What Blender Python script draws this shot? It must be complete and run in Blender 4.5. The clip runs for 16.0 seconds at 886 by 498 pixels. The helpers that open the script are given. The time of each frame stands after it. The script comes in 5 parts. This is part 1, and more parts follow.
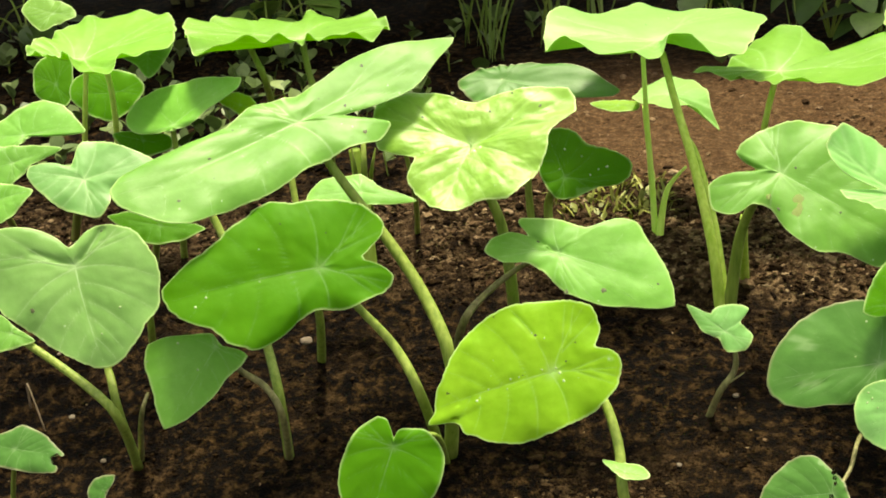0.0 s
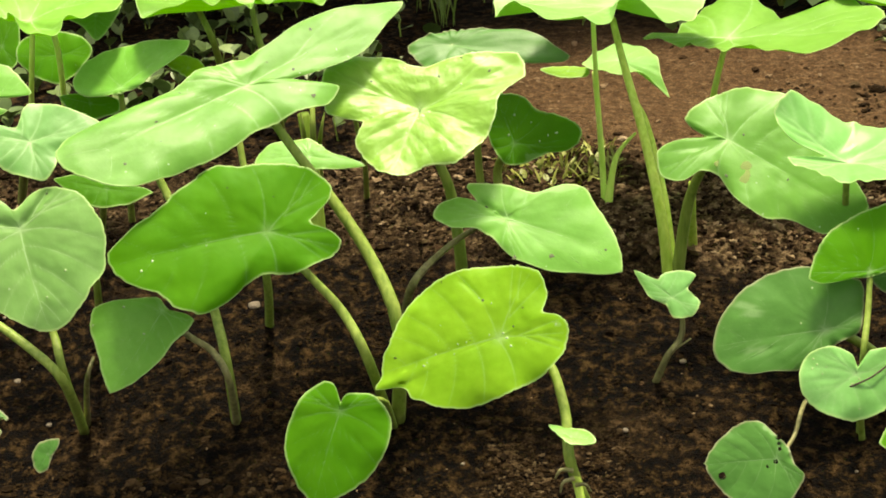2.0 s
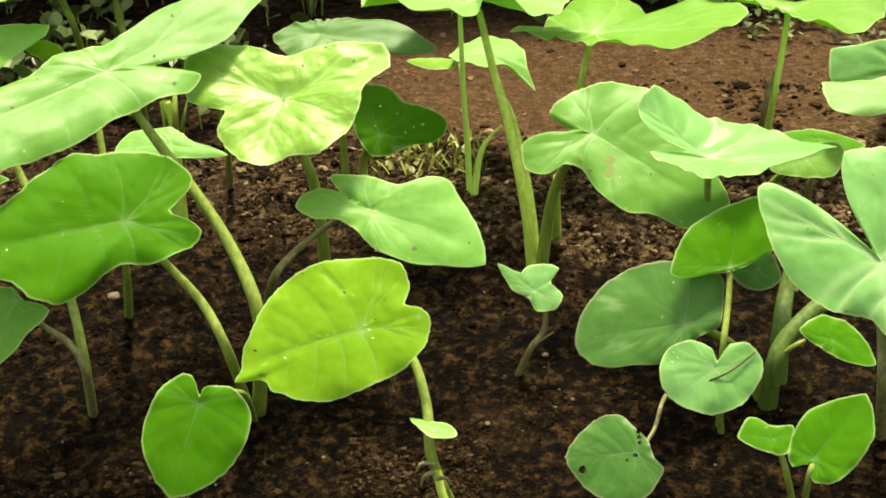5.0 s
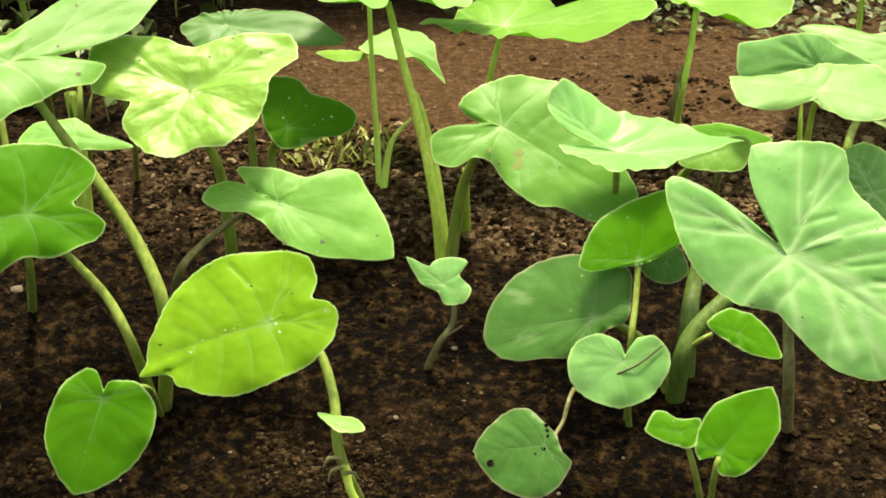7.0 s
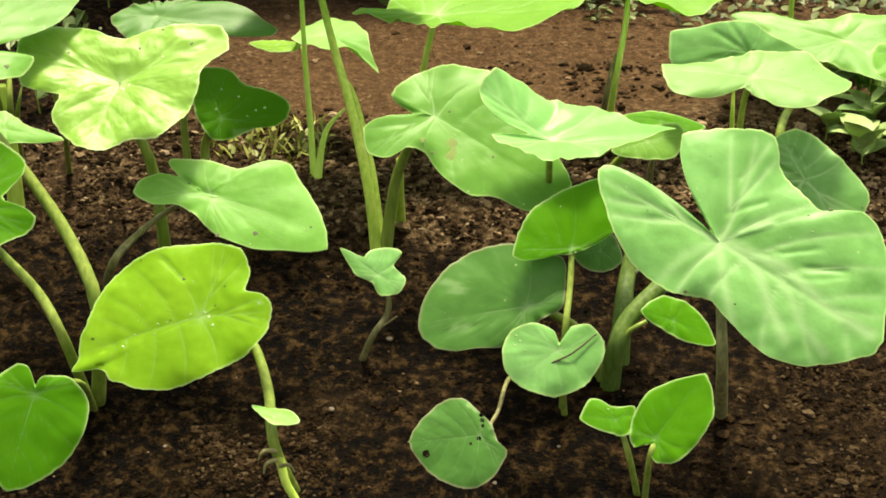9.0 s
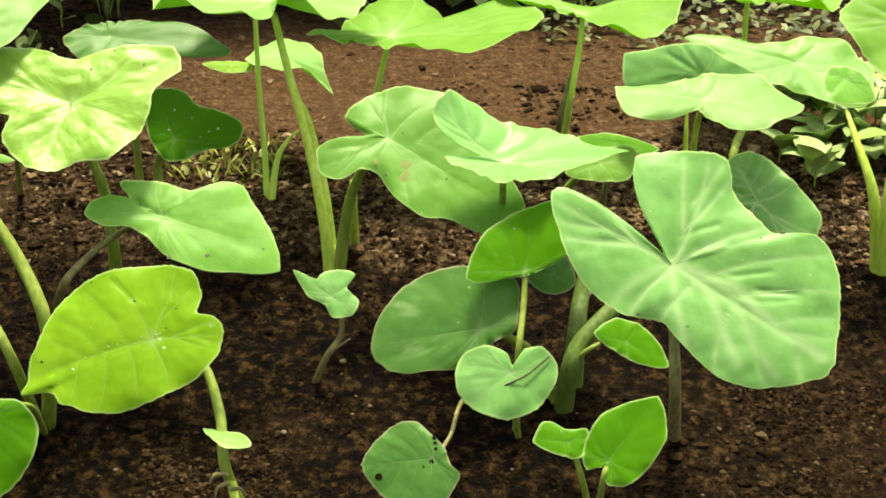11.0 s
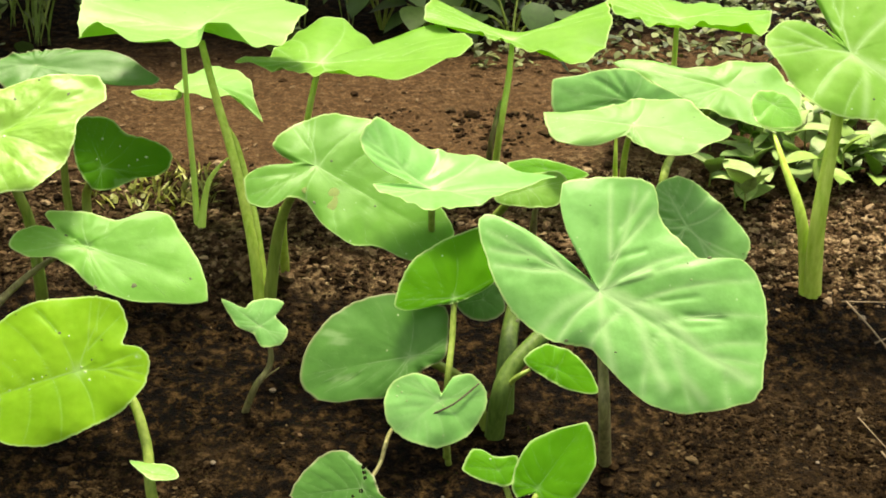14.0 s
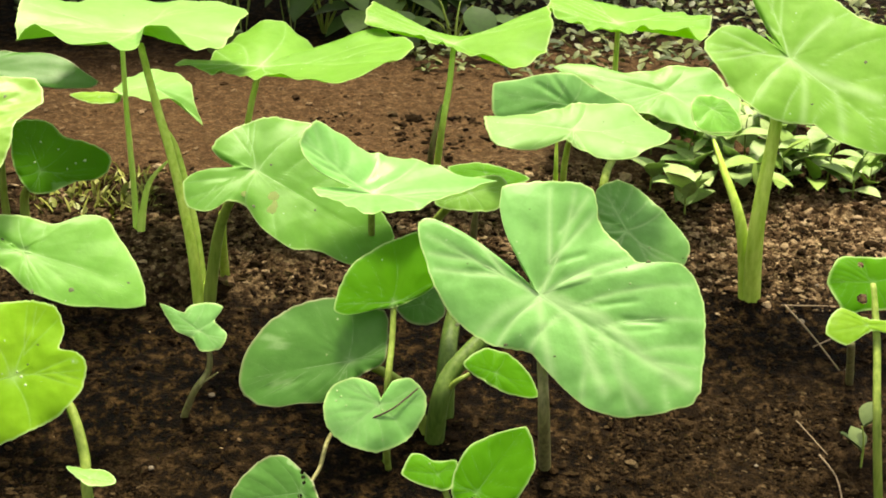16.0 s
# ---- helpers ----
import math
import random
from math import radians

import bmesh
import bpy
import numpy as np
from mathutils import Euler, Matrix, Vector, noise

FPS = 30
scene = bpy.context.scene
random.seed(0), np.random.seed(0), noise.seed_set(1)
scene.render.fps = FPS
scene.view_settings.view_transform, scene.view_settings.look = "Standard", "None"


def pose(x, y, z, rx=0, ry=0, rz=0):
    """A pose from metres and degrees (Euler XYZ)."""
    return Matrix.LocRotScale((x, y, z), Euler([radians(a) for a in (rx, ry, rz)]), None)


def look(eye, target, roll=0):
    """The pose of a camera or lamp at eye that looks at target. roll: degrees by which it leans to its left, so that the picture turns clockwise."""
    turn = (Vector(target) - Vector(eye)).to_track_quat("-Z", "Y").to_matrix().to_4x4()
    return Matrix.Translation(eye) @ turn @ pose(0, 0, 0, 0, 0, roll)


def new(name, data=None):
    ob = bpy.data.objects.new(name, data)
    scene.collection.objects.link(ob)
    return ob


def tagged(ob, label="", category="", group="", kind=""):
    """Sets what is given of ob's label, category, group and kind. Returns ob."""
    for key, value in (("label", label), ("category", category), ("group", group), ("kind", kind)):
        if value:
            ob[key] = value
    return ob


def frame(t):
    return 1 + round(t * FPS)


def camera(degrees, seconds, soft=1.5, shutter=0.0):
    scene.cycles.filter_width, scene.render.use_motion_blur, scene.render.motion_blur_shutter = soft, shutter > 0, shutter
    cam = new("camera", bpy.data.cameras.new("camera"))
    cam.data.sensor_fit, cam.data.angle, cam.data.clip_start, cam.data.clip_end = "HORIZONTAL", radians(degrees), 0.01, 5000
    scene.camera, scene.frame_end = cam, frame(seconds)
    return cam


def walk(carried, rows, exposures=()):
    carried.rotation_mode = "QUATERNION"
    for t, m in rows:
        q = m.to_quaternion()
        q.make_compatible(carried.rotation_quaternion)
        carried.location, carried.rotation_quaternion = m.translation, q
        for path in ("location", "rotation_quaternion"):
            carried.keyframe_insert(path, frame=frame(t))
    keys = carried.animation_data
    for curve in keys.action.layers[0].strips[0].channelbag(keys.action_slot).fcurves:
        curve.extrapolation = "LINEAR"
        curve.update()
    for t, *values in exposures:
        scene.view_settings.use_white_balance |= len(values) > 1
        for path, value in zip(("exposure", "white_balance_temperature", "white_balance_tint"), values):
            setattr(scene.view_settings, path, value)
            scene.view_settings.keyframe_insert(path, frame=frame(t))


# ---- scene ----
cam = camera(28.0, 16.0, soft=1.8)
ROWS = [
    (0, -0.0294, -0.0379, 1.3198, 67.228, 4.173, 7.297),
    (0.5, -0.0268, -0.0386, 1.3173, 67.087, 4.091, 7.162),
    (1, -0.0262, -0.0378, 1.3153, 66.928, 3.804, 6.719),
    (1.5, -0.0238, -0.0379, 1.3147, 66.581, 3.720, 6.483),
    (2, -0.0212, -0.0344, 1.3134, 66.104, 3.317, 6.039),
    (2.5, -0.0194, -0.0288, 1.3109, 66.028, 2.935, 5.328),
    (3, -0.0156, -0.0253, 1.3091, 65.877, 2.591, 4.718),
    (3.5, -0.0124, -0.0209, 1.3067, 65.813, 2.106, 3.801),
    (4, -0.0105, -0.0186, 1.3059, 65.864, 1.958, 3.376),
    (6.5, -0.0017, -0.0043, 1.2996, 65.443, -0.038, 0.581),
    (7, 0.0016, -0.0007, 1.2983, 65.460, 0.003, 0.006),
    (7.5, 0.0063, 0.0020, 1.3005, 65.340, 0.088, -0.364),
    (8, 0.0089, 0.0041, 1.2999, 65.379, -0.150, -1.421),
    (8.5, 0.0119, 0.0039, 1.3002, 65.289, -0.099, -1.560),
    (9, 0.0139, 0.0044, 1.2995, 65.083, -0.245, -1.948),
    (11.5, 0.0246, 0.0143, 1.3005, 66.002, -1.002, -3.300),
    (12, 0.0271, 0.0151, 1.3024, 66.395, -1.103, -3.408),
    (12.5, 0.0309, 0.0145, 1.3046, 66.936, -0.897, -3.616),
    (13, 0.0366, 0.0144, 1.3062, 66.960, -0.838, -3.882),
    (13.5, 0.0425, 0.0158, 1.3063, 66.670, -0.915, -4.275),
    (14, 0.0490, 0.0193, 1.3068, 66.452, -1.075, -4.976),
    (14.5, 0.0529, 0.0212, 1.3069, 66.385, -1.175, -5.552),
    (15, 0.0561, 0.0218, 1.3056, 66.292, -1.434, -6.037),
    (15.5, 0.0585, 0.0218, 1.3051, 66.122, -1.749, -6.436),
    (16, 0.0594, 0.0221, 1.3060, 66.610, -1.777, -6.561),
]
EXPOSURE = 1.08
SUN_UP, SUN_ROUND, SUN, SUN_WIDE, SKY = 76.0, 8.0, 3.85, 9.0, 0.17
walk(cam, [(t, pose(x, y, z, rx, ry, rz)) for t, x, y, z, rx, ry, rz in ROWS], [(0.0, EXPOSURE, 7900, 8), (16.0, EXPOSURE, 7900, 8)])
# ---------------- world, sun ----------------
world = bpy.data.worlds.new("world")
scene.world = world
world.use_nodes = True
wn = world.node_tree.nodes
sky = wn.new("ShaderNodeTexSky")
sky.sky_type = 'NISHITA'
sky.sun_disc = False
sky.sun_elevation = radians(SUN_UP)
sky.sun_rotation = radians(SUN_ROUND)
sky.dust_density = 3.0
veil = wn.new("ShaderNodeHueSaturation")  # thin cloud takes most of the blue out of the sky
veil.inputs["Saturation"].default_value = 0.3
world.node_tree.links.new(sky.outputs[0], veil.inputs["Color"])
world.node_tree.links.new(veil.outputs[0], wn["Background"].inputs[0])
wn["Background"].inputs[1].default_value = SKY
lamp = bpy.data.lights.new("sun", 'SUN')
lamp.energy, lamp.angle, lamp.color = SUN, radians(SUN_WIDE), (1.0, 0.96, 0.86)
sun = new("sun", lamp)
# a high, veiled sun
SUN_FROM = Vector((math.sin(radians(SUN_ROUND)) * math.cos(radians(SUN_UP)), math.cos(radians(SUN_ROUND)) * math.cos(radians(SUN_UP)), math.sin(radians(SUN_UP))))
sun.matrix_world = look(SUN_FROM * 20, (0, 0, 0))


# ---------------- materials ----------------
def material(name):
    m = bpy.data.materials.new(name)
    m.use_nodes = True
    return m, m.node_tree.nodes, m.node_tree.links, m.node_tree.nodes["Principled BSDF"]


def noise_node(nodes, links, scale, detail=4.0, rough=0.6, vector=None):
    n = nodes.new("ShaderNodeTexNoise")
    n.inputs["Scale"].default_value, n.inputs["Detail"].default_value, n.inputs["Roughness"].default_value = scale, detail, rough
    if vector is not None:
        links.new(vector, n.inputs["Vector"])
    return n.outputs["Fac"]


def ramp(nodes, links, fac, stops):
    r = nodes.new("ShaderNodeValToRGB")
    e = r.color_ramp.elements
    while len(e) < len(stops):
        e.new(0.5)
    for i, (p, c) in enumerate(stops):
        e[i].position, e[i].color = p, (*c, 1) if len(c) == 3 else c
    links.new(fac, r.inputs[0])
    return r.outputs[0]


def mix(nodes, links, fac, a, b, kind='MIX'):
    m = nodes.new("ShaderNodeMix")
    m.data_type, m.blend_type = 'RGBA', kind
    for sock, v in ((m.inputs[0], fac), (m.inputs[6], a), (m.inputs[7], b)):
        if isinstance(v, (int, float)):
            sock.default_value = v
        elif isinstance(v, tuple):
            sock.default_value = (*v, 1)
        else:
            links.new(v, sock)
    return m.outputs[2]


def bump(nodes, links, height, strength, distance, bsdf):
    b = nodes.new("ShaderNodeBump")
    b.inputs["Strength"].default_value, b.inputs["Distance"].default_value = strength, distance
    links.new(height, b.inputs["Height"])
    links.new(b.outputs[0], bsdf.inputs["Normal"])
    return b


def leaf_material(name, dark, light, through_colour, share, rough, shine=0.5, spots=0.57, edge=(0.56, 0.74, 0.3)):
    """A thin leaf: waxy gloss above, light passing through it, mottling, pale specks and a few brown dots."""
    m, nodes, links, bsdf = material(name)
    co = nodes.new("ShaderNodeTexCoord").outputs["Object"]
    info = nodes.new("ShaderNodeObjectInfo").outputs["Random"]
    big = noise_node(nodes, links, 9.0, 3.0, 0.55, co)
    fine = noise_node(nodes, links, 60.0, 5.0, 0.65, co)
    col = ramp(nodes, links, big, [(0.3, dark), (0.72, light)])
    col = mix(nodes, links, 0.3, col, ramp(nodes, links, fine, [(0.35, dark), (0.65, light)]))
    hsv = nodes.new("ShaderNodeHueSaturation")
    mr = nodes.new("ShaderNodeMapRange")
    mr.inputs[3].default_value, mr.inputs[4].default_value = 0.82, 1.15
    links.new(info, mr.inputs[0])
    links.new(mr.outputs[0], hsv.inputs["Value"])
    links.new(col, hsv.inputs["Color"])
    col = hsv.outputs[0]
    att = nodes.new("ShaderNodeAttribute")
    att.attribute_name = "pale"
    col = mix(nodes, links, att.outputs["Fac"], col, tuple(0.35 * c + 0.65 * d for c, d in zip(light, (0.58, 0.76, 0.42))))
    rim = nodes.new("ShaderNodeAttribute")
    rim.attribute_name = "rim"
    col = mix(nodes, links, rim.outputs["Fac"], col, edge)
    vor = nodes.new("ShaderNodeTexVoronoi")
    vor.inputs["Scale"].default_value = 45.0
    links.new(co, vor.inputs["Vector"])
    gate = noise_node(nodes, links, 14.0, 2.0, 0.5, co)
    near = nodes.new("ShaderNodeMath"); near.operation = 'LESS_THAN'; near.inputs[1].default_value = 0.075
    links.new(vor.outputs["Distance"], near.inputs[0])
    many = nodes.new("ShaderNodeMath"); many.operation = 'GREATER_THAN'; many.inputs[1].default_value = spots
    links.new(gate, many.inputs[0])
    both = nodes.new("ShaderNodeMath"); both.operation = 'MULTIPLY'
    links.new(near.outputs[0], both.inputs[0]); links.new(many.outputs[0], both.inputs[1])
    few = nodes.new("ShaderNodeMath"); few.operation = 'LESS_THAN'; few.inputs[1].default_value = 1 - spots - 0.03
    links.new(gate, few.inputs[0])
    both2 = nodes.new("ShaderNodeMath"); both2.operation = 'MULTIPLY'
    links.new(near.outputs[0], both2.inputs[0]); links.new(few.outputs[0], both2.inputs[1])
    col = mix(nodes, links, both.outputs[0], col, (0.45, 0.6, 0.32))
    col = mix(nodes, links, both2.outputs[0], col, (0.07, 0.08, 0.03))
    links.new(col, bsdf.inputs["Base Color"])
    bsdf.inputs["Specular IOR Level"].default_value = shine
    rr = ramp(nodes, links, big, [(0.3, (rough + 0.08,) * 3), (0.7, (rough - 0.06,) * 3)])
    links.new(rr, bsdf.inputs["Roughness"])
    pucker = noise_node(nodes, links, 34.0, 4.0, 0.6, co)
    relief = mix(nodes, links, 0.3, pucker, fine)
    bump(nodes, links, relief, 0.28, 0.006, bsdf)
    tr = nodes.new("ShaderNodeBsdfTranslucent")
    links.new(mix(nodes, links, 0.6, col, through_colour), tr.inputs["Color"])
    ms = nodes.new("ShaderNodeMixShader")
    ms.inputs[0].default_value = share
    links.new(bsdf.outputs[0], ms.inputs[1])
    links.new(tr.outputs[0], ms.inputs[2])
    links.new(ms.outputs[0], nodes["Material Output"].inputs[0])
    return m


LEAF = {
    'green': leaf_material("leaf_green", (0.12, 0.355, 0.034), (0.225, 0.53, 0.088), (0.32, 0.7, 0.03), 0.46, 0.46, 0.4),
    # deep green; also carries the shade on leaves that hang under others
    'deep': leaf_material("leaf_deep_green", (0.064, 0.26, 0.003), (0.105, 0.34, 0.008), (0.21, 0.64, 0.003), 0.52, 0.55, 0.18),
    'young': leaf_material("leaf_young", (0.155, 0.36, 0.007), (0.285, 0.53, 0.03), (0.46, 0.74, 0.006), 0.54, 0.48, 0.25),
    'fresh': leaf_material("leaf_fresh", (0.135, 0.345, 0.027), (0.24, 0.485, 0.08), (0.37, 0.7, 0.03), 0.48, 0.5, 0.32),
    'waxy': leaf_material("leaf_waxy", (0.125, 0.35, 0.068), (0.25, 0.55, 0.17), (0.28, 0.66, 0.13), 0.44, 0.43, 0.45),
    'crinkled': leaf_material("leaf_crinkled", (0.17, 0.385, 0.028), (0.26, 0.48, 0.07), (0.36, 0.6, 0.03), 0.36, 0.44, 0.5),
    # lighter base with the sky's gloss on the upper leaves put into it
    'pale': leaf_material("leaf_pale", (0.18, 0.41, 0.085), (0.26, 0.5, 0.14), (0.34, 0.64, 0.08), 0.42, 0.48, 0.38),
    'dusky': leaf_material("leaf_blue_green", (0.06, 0.21, 0.025), (0.105, 0.3, 0.05), (0.14, 0.42, 0.04), 0.4, 0.46, 0.36, edge=(0.36, 0.36, 0.2)),
}


def stem_material(name, low, high):
    m, nodes, links, bsdf = material(name)
    co = nodes.new("ShaderNodeTexCoord").outputs["Object"]
    st = nodes.new("ShaderNodeMapping")
    st.inputs["Scale"].default_value = (1, 1, 0.12)
    links.new(co, st.inputs["Vector"])
    streak = noise_node(nodes, links, 120.0, 3.0, 0.6, st.outputs[0])
    col = ramp(nodes, links, streak, [(0.3, low), (0.7, high)])
    blot = noise_node(nodes, links, 22.0, 3.0, 0.6, co)
    col = mix(nodes, links, ramp(nodes, links, blot, [(0.55, (0, 0, 0)), (0.8, (0.22,) * 3)]), col, (0.13, 0.12, 0.04))
    links.new(col, bsdf.inputs["Base Color"])
    bsdf.inputs["Roughness"].default_value = 0.5
    bsdf.inputs["Specular IOR Level"].default_value = 0.25
    bsdf.inputs["Subsurface Weight"].default_value = 0.15
    bsdf.inputs["Subsurface Radius"].default_value = (0.006, 0.01, 0.003)
    bump(nodes, links, streak, 0.3, 0.002, bsdf)
    return m


STEM = stem_material("petiole_green", (0.12, 0.19, 0.025), (0.25, 0.33, 0.065))
STEM_DRY = stem_material("sheath_olive", (0.085, 0.085, 0.03), (0.25, 0.24, 0.1))
# darker copy of the green stalk, with the big leaf's shade in it
STEM_SHADED = stem_material("petiole_shaded", (0.05, 0.1, 0.014), (0.12, 0.19, 0.04))
# pale parts; also brightens the rear stalks, which stand in thin light
STEM_PALE = stem_material("petiole_pale", (0.3, 0.47, 0.05), (0.5, 0.66, 0.13))
# pale drops, and the painted glare on the crinkled leaf
DEW_GLINT, dn, dl, db = material("dew_glint_white")
dl.new(ramp(dn, dl, noise_node(dn, dl, 300.0), [(0.3, (0.26, 0.42, 0.12)), (0.7, (0.45, 0.58, 0.27))]), db.inputs["Base Color"])
db.inputs["Roughness"].default_value = 0.25
FLECK, fn, fl, fb = material("fleck_brown")
fl.new(ramp(fn, fl, noise_node(fn, fl, 300.0), [(0.3, (0.03, 0.05, 0.012)), (0.7, (0.09, 0.11, 0.03))]), fb.inputs["Base Color"])
fb.inputs["Roughness"].default_value = 0.7
SCAR, cn, cl, cb = material("leaf_scar")
cl.new(ramp(cn, cl, noise_node(cn, cl, 160.0), [(0.3, (0.07, 0.11, 0.02)), (0.7, (0.2, 0.28, 0.06))]), cb.inputs["Base Color"])
cb.inputs["Roughness"].default_value = 0.8
# base colour raised to make up for light lost under the far leaves
STEM_LIFTED = stem_material("petiole_lifted", (0.45, 0.72, 0.1), (0.62, 0.86, 0.2))
TWIG, tn, tl, tb = material("twig_dark")
tl.new(ramp(tn, tl, noise_node(tn, tl, 90.0), [(0.3, (0.025, 0.017, 0.01)), (0.7, (0.08, 0.055, 0.03))]), tb.inputs["Base Color"])
tb.inputs["Roughness"].default_value = 0.85
STRAW, sn, sl, sb = material("straw_dry")
sl.new(ramp(sn, sl, noise_node(sn, sl, 60.0), [(0.3, (0.1, 0.066, 0.036)), (0.7, (0.27, 0.2, 0.12))]), sb.inputs["Base Color"])
sb.inputs["Roughness"].default_value = 0.8


def soil_material():
    m, nodes, links, bsdf = material("soil")
    co = nodes.new("ShaderNodeTexCoord").outputs["Object"]
    sep = nodes.new("ShaderNodeSeparateXYZ")
    links.new(co, sep.inputs[0])
    wob = noise_node(nodes, links, 2.2, 5.0, 0.62, co)
    clod = noise_node(nodes, links, 46.0, 8.0, 0.68, co)
    grit = noise_node(nodes, links, 210.0, 3.0, 0.65, co)

    def zone(lo, hi, spread):
        """0 before lo and 1 past hi along the bed's depth, with a ragged edge."""
        a = nodes.new("ShaderNodeMath"); a.operation = 'MULTIPLY_ADD'
        links.new(wob, a.inputs[0]); a.inputs[1].default_value = spread
        links.new(sep.outputs["Y"], a.inputs[2])
        r = nodes.new("ShaderNodeMapRange")
        r.inputs[1].default_value, r.inputs[2].default_value = lo + spread / 2, hi + spread / 2
        links.new(a.outputs[0], r.inputs[0])
        return r.outputs[0]

    # slope tones: moist earth, with the leaves' shade put into the near-black stops
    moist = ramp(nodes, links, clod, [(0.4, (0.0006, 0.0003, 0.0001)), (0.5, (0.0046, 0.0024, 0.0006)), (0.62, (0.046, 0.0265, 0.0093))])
    loose = ramp(nodes, links, clod, [(0.34, (0.004, 0.0022, 0.0008)), (0.52, (0.022, 0.0125, 0.0048)), (0.7, (0.085, 0.054, 0.026))])
    patch = noise_node(nodes, links, 5.5, 4.0, 0.6, co)
    moist = mix(nodes, links, ramp(nodes, links, patch, [(0.52, (0, 0, 0)), (0.72, (0.8,) * 3)]), moist, loose)
    # crest tone: dry earth, lightened for the sun lying on it
    dry = ramp(nodes, links, clod, [(0.38, (0.014, 0.008, 0.0035)), (0.5, (0.1, 0.062, 0.03)), (0.66, (0.4, 0.29, 0.165))])
    red = ramp(nodes, links, clod, [(0.28, (0.04, 0.021, 0.010)), (0.5, (0.085, 0.049, 0.022)), (0.75, (0.16, 0.102, 0.052))])
    side = nodes.new("ShaderNodeMath"); side.operation = 'MULTIPLY_ADD'
    links.new(wob, side.inputs[0]); side.inputs[1].default_value = 0.6
    links.new(sep.outputs["X"], side.inputs[2])
    bare = nodes.new("ShaderNodeMapRange")
    bare.inputs[1].default_value, bare.inputs[2].default_value = -0.3, 0.0
    links.new(side.outputs[0], bare.inputs[0])
    # painted shade: the crest darkens leftwards, where leaves hang over it
    crest_lit = nodes.new("ShaderNodeMapRange")
    crest_lit.inputs[1].default_value, crest_lit.inputs[2].default_value, crest_lit.inputs[3].default_value = -0.35, 1.25, 0.25
    links.new(side.outputs[0], crest_lit.inputs[0])
    col = mix(nodes, links, zone(2.84, 3.0, 0.35), moist, mix(nodes, links, crest_lit.outputs[0], loose, dry))
    back = mix(nodes, links, bare.outputs[0], moist, red)
    col = mix(nodes, links, zone(3.2, 3.5, 0.6), col, back)
    # far ground takes the near-black tone for the shade under the shrubs
    col = mix(nodes, links, zone(4.15, 4.4, 0.5), col, moist)
    right = nodes.new("ShaderNodeMapRange")
    right.inputs[1].default_value, right.inputs[2].default_value, right.inputs[4].default_value = 0.8, 1.05, 0.75
    links.new(side.outputs[0], right.inputs[0])
    foot = mix(nodes, links, zone(2.55, 2.68, 0.3), loose, col)  # drier earth at the bed's foot
    col = mix(nodes, links, right.outputs[0], col, foot)
    col = mix(nodes, links, 0.55, col, ramp(nodes, links, grit, [(0.34, (0.35,) * 3), (0.64, (1.4,) * 3)]), 'MULTIPLY')
    fleck = noise_node(nodes, links, 95.0, 4.0, 0.75, co)
    col = mix(nodes, links, 0.6, col, ramp(nodes, links, fleck, [(0.36, (0.35,) * 3), (0.52, (0.95,) * 3), (0.7, (2.0, 1.95, 1.9))]), 'MULTIPLY')
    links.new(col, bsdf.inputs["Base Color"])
    bsdf.inputs["Roughness"].default_value = 0.9
    bsdf.inputs["Specular IOR Level"].default_value = 0.06
    h = mix(nodes, links, 0.4, clod, grit)
    bump(nodes, links, h, 1.0, 0.022, bsdf)
    return m


SOIL = soil_material()


# ---------------- builders ----------------
def mesh_object(name, verts, faces, mat, parent=None, label="", smooth=True):
    me = bpy.data.meshes.new(name)
    me.from_pydata(verts, [], faces)
    me.materials.append(mat)
    if smooth:
        me.polygons.foreach_set("use_smooth", [True] * len(me.polygons))
    ob = new(name, me)
    if parent is not None:
        ob.parent = parent
        ob.matrix_parent_inverse = parent.matrix_world.inverted()
    if label:
        tagged(ob, label)
    return ob


def bed_height(x, y):
    """The bed: a level top, a slope towards the walker's side, a furrow at its foot."""
    s = 2.95 - y
    return 0.0 if s < 0 else -min(0.27 * s, 0.26)


def clod(x, y, size, seed):
    """Rounded lumps of earth about size across, of uneven height, 0 to 1."""
    wx, wy = x + 0.3 * size * noise.noise((x / size, y / size, seed)), y + 0.3 * size * noise.noise((x / size, y / size, seed + 9.0))
    far, cells = noise.voronoi((wx / size, wy / size, seed))
    c = cells[0]
    tall = math.sin(c.x * 12.99 + c.y * 78.23 + seed) * 0.5 + 0.5
    return max(0.0, 1 - (far[0] / 0.62) ** 2) * (0.25 + 0.75 * tall * tall)


def rough_height(x, y):
    lump = noise.noise((x * 2.3, y * 2.3, 0.0)) * 0.02 + noise.noise((x * 7.0, y * 7.0, 5.0)) * 0.008
    crest = min(max((y - 2.82) / 0.1, 0.0), 1.0) * min(max((3.5 - y) / 0.1, 0.0), 1.0)
    patch = min(max(0.5 + 1.6 * noise.noise((x * 5.0, y * 5.0, 11.0)), 0.0), 1.0)
    share = 0.28 + 0.4 * patch + 0.55 * crest if y < 3.4 else 0.22 + 0.3 * patch + 0.5 * crest
    crumb = clod(x, y, 0.042, 2.0) * 0.017 + clod(x, y, 0.019, 4.0) * 0.010 + noise.noise((x * 75, y * 75, 1.0)) * 0.004
    return bed_height(x, y) + lump + (crumb - 0.008) * share


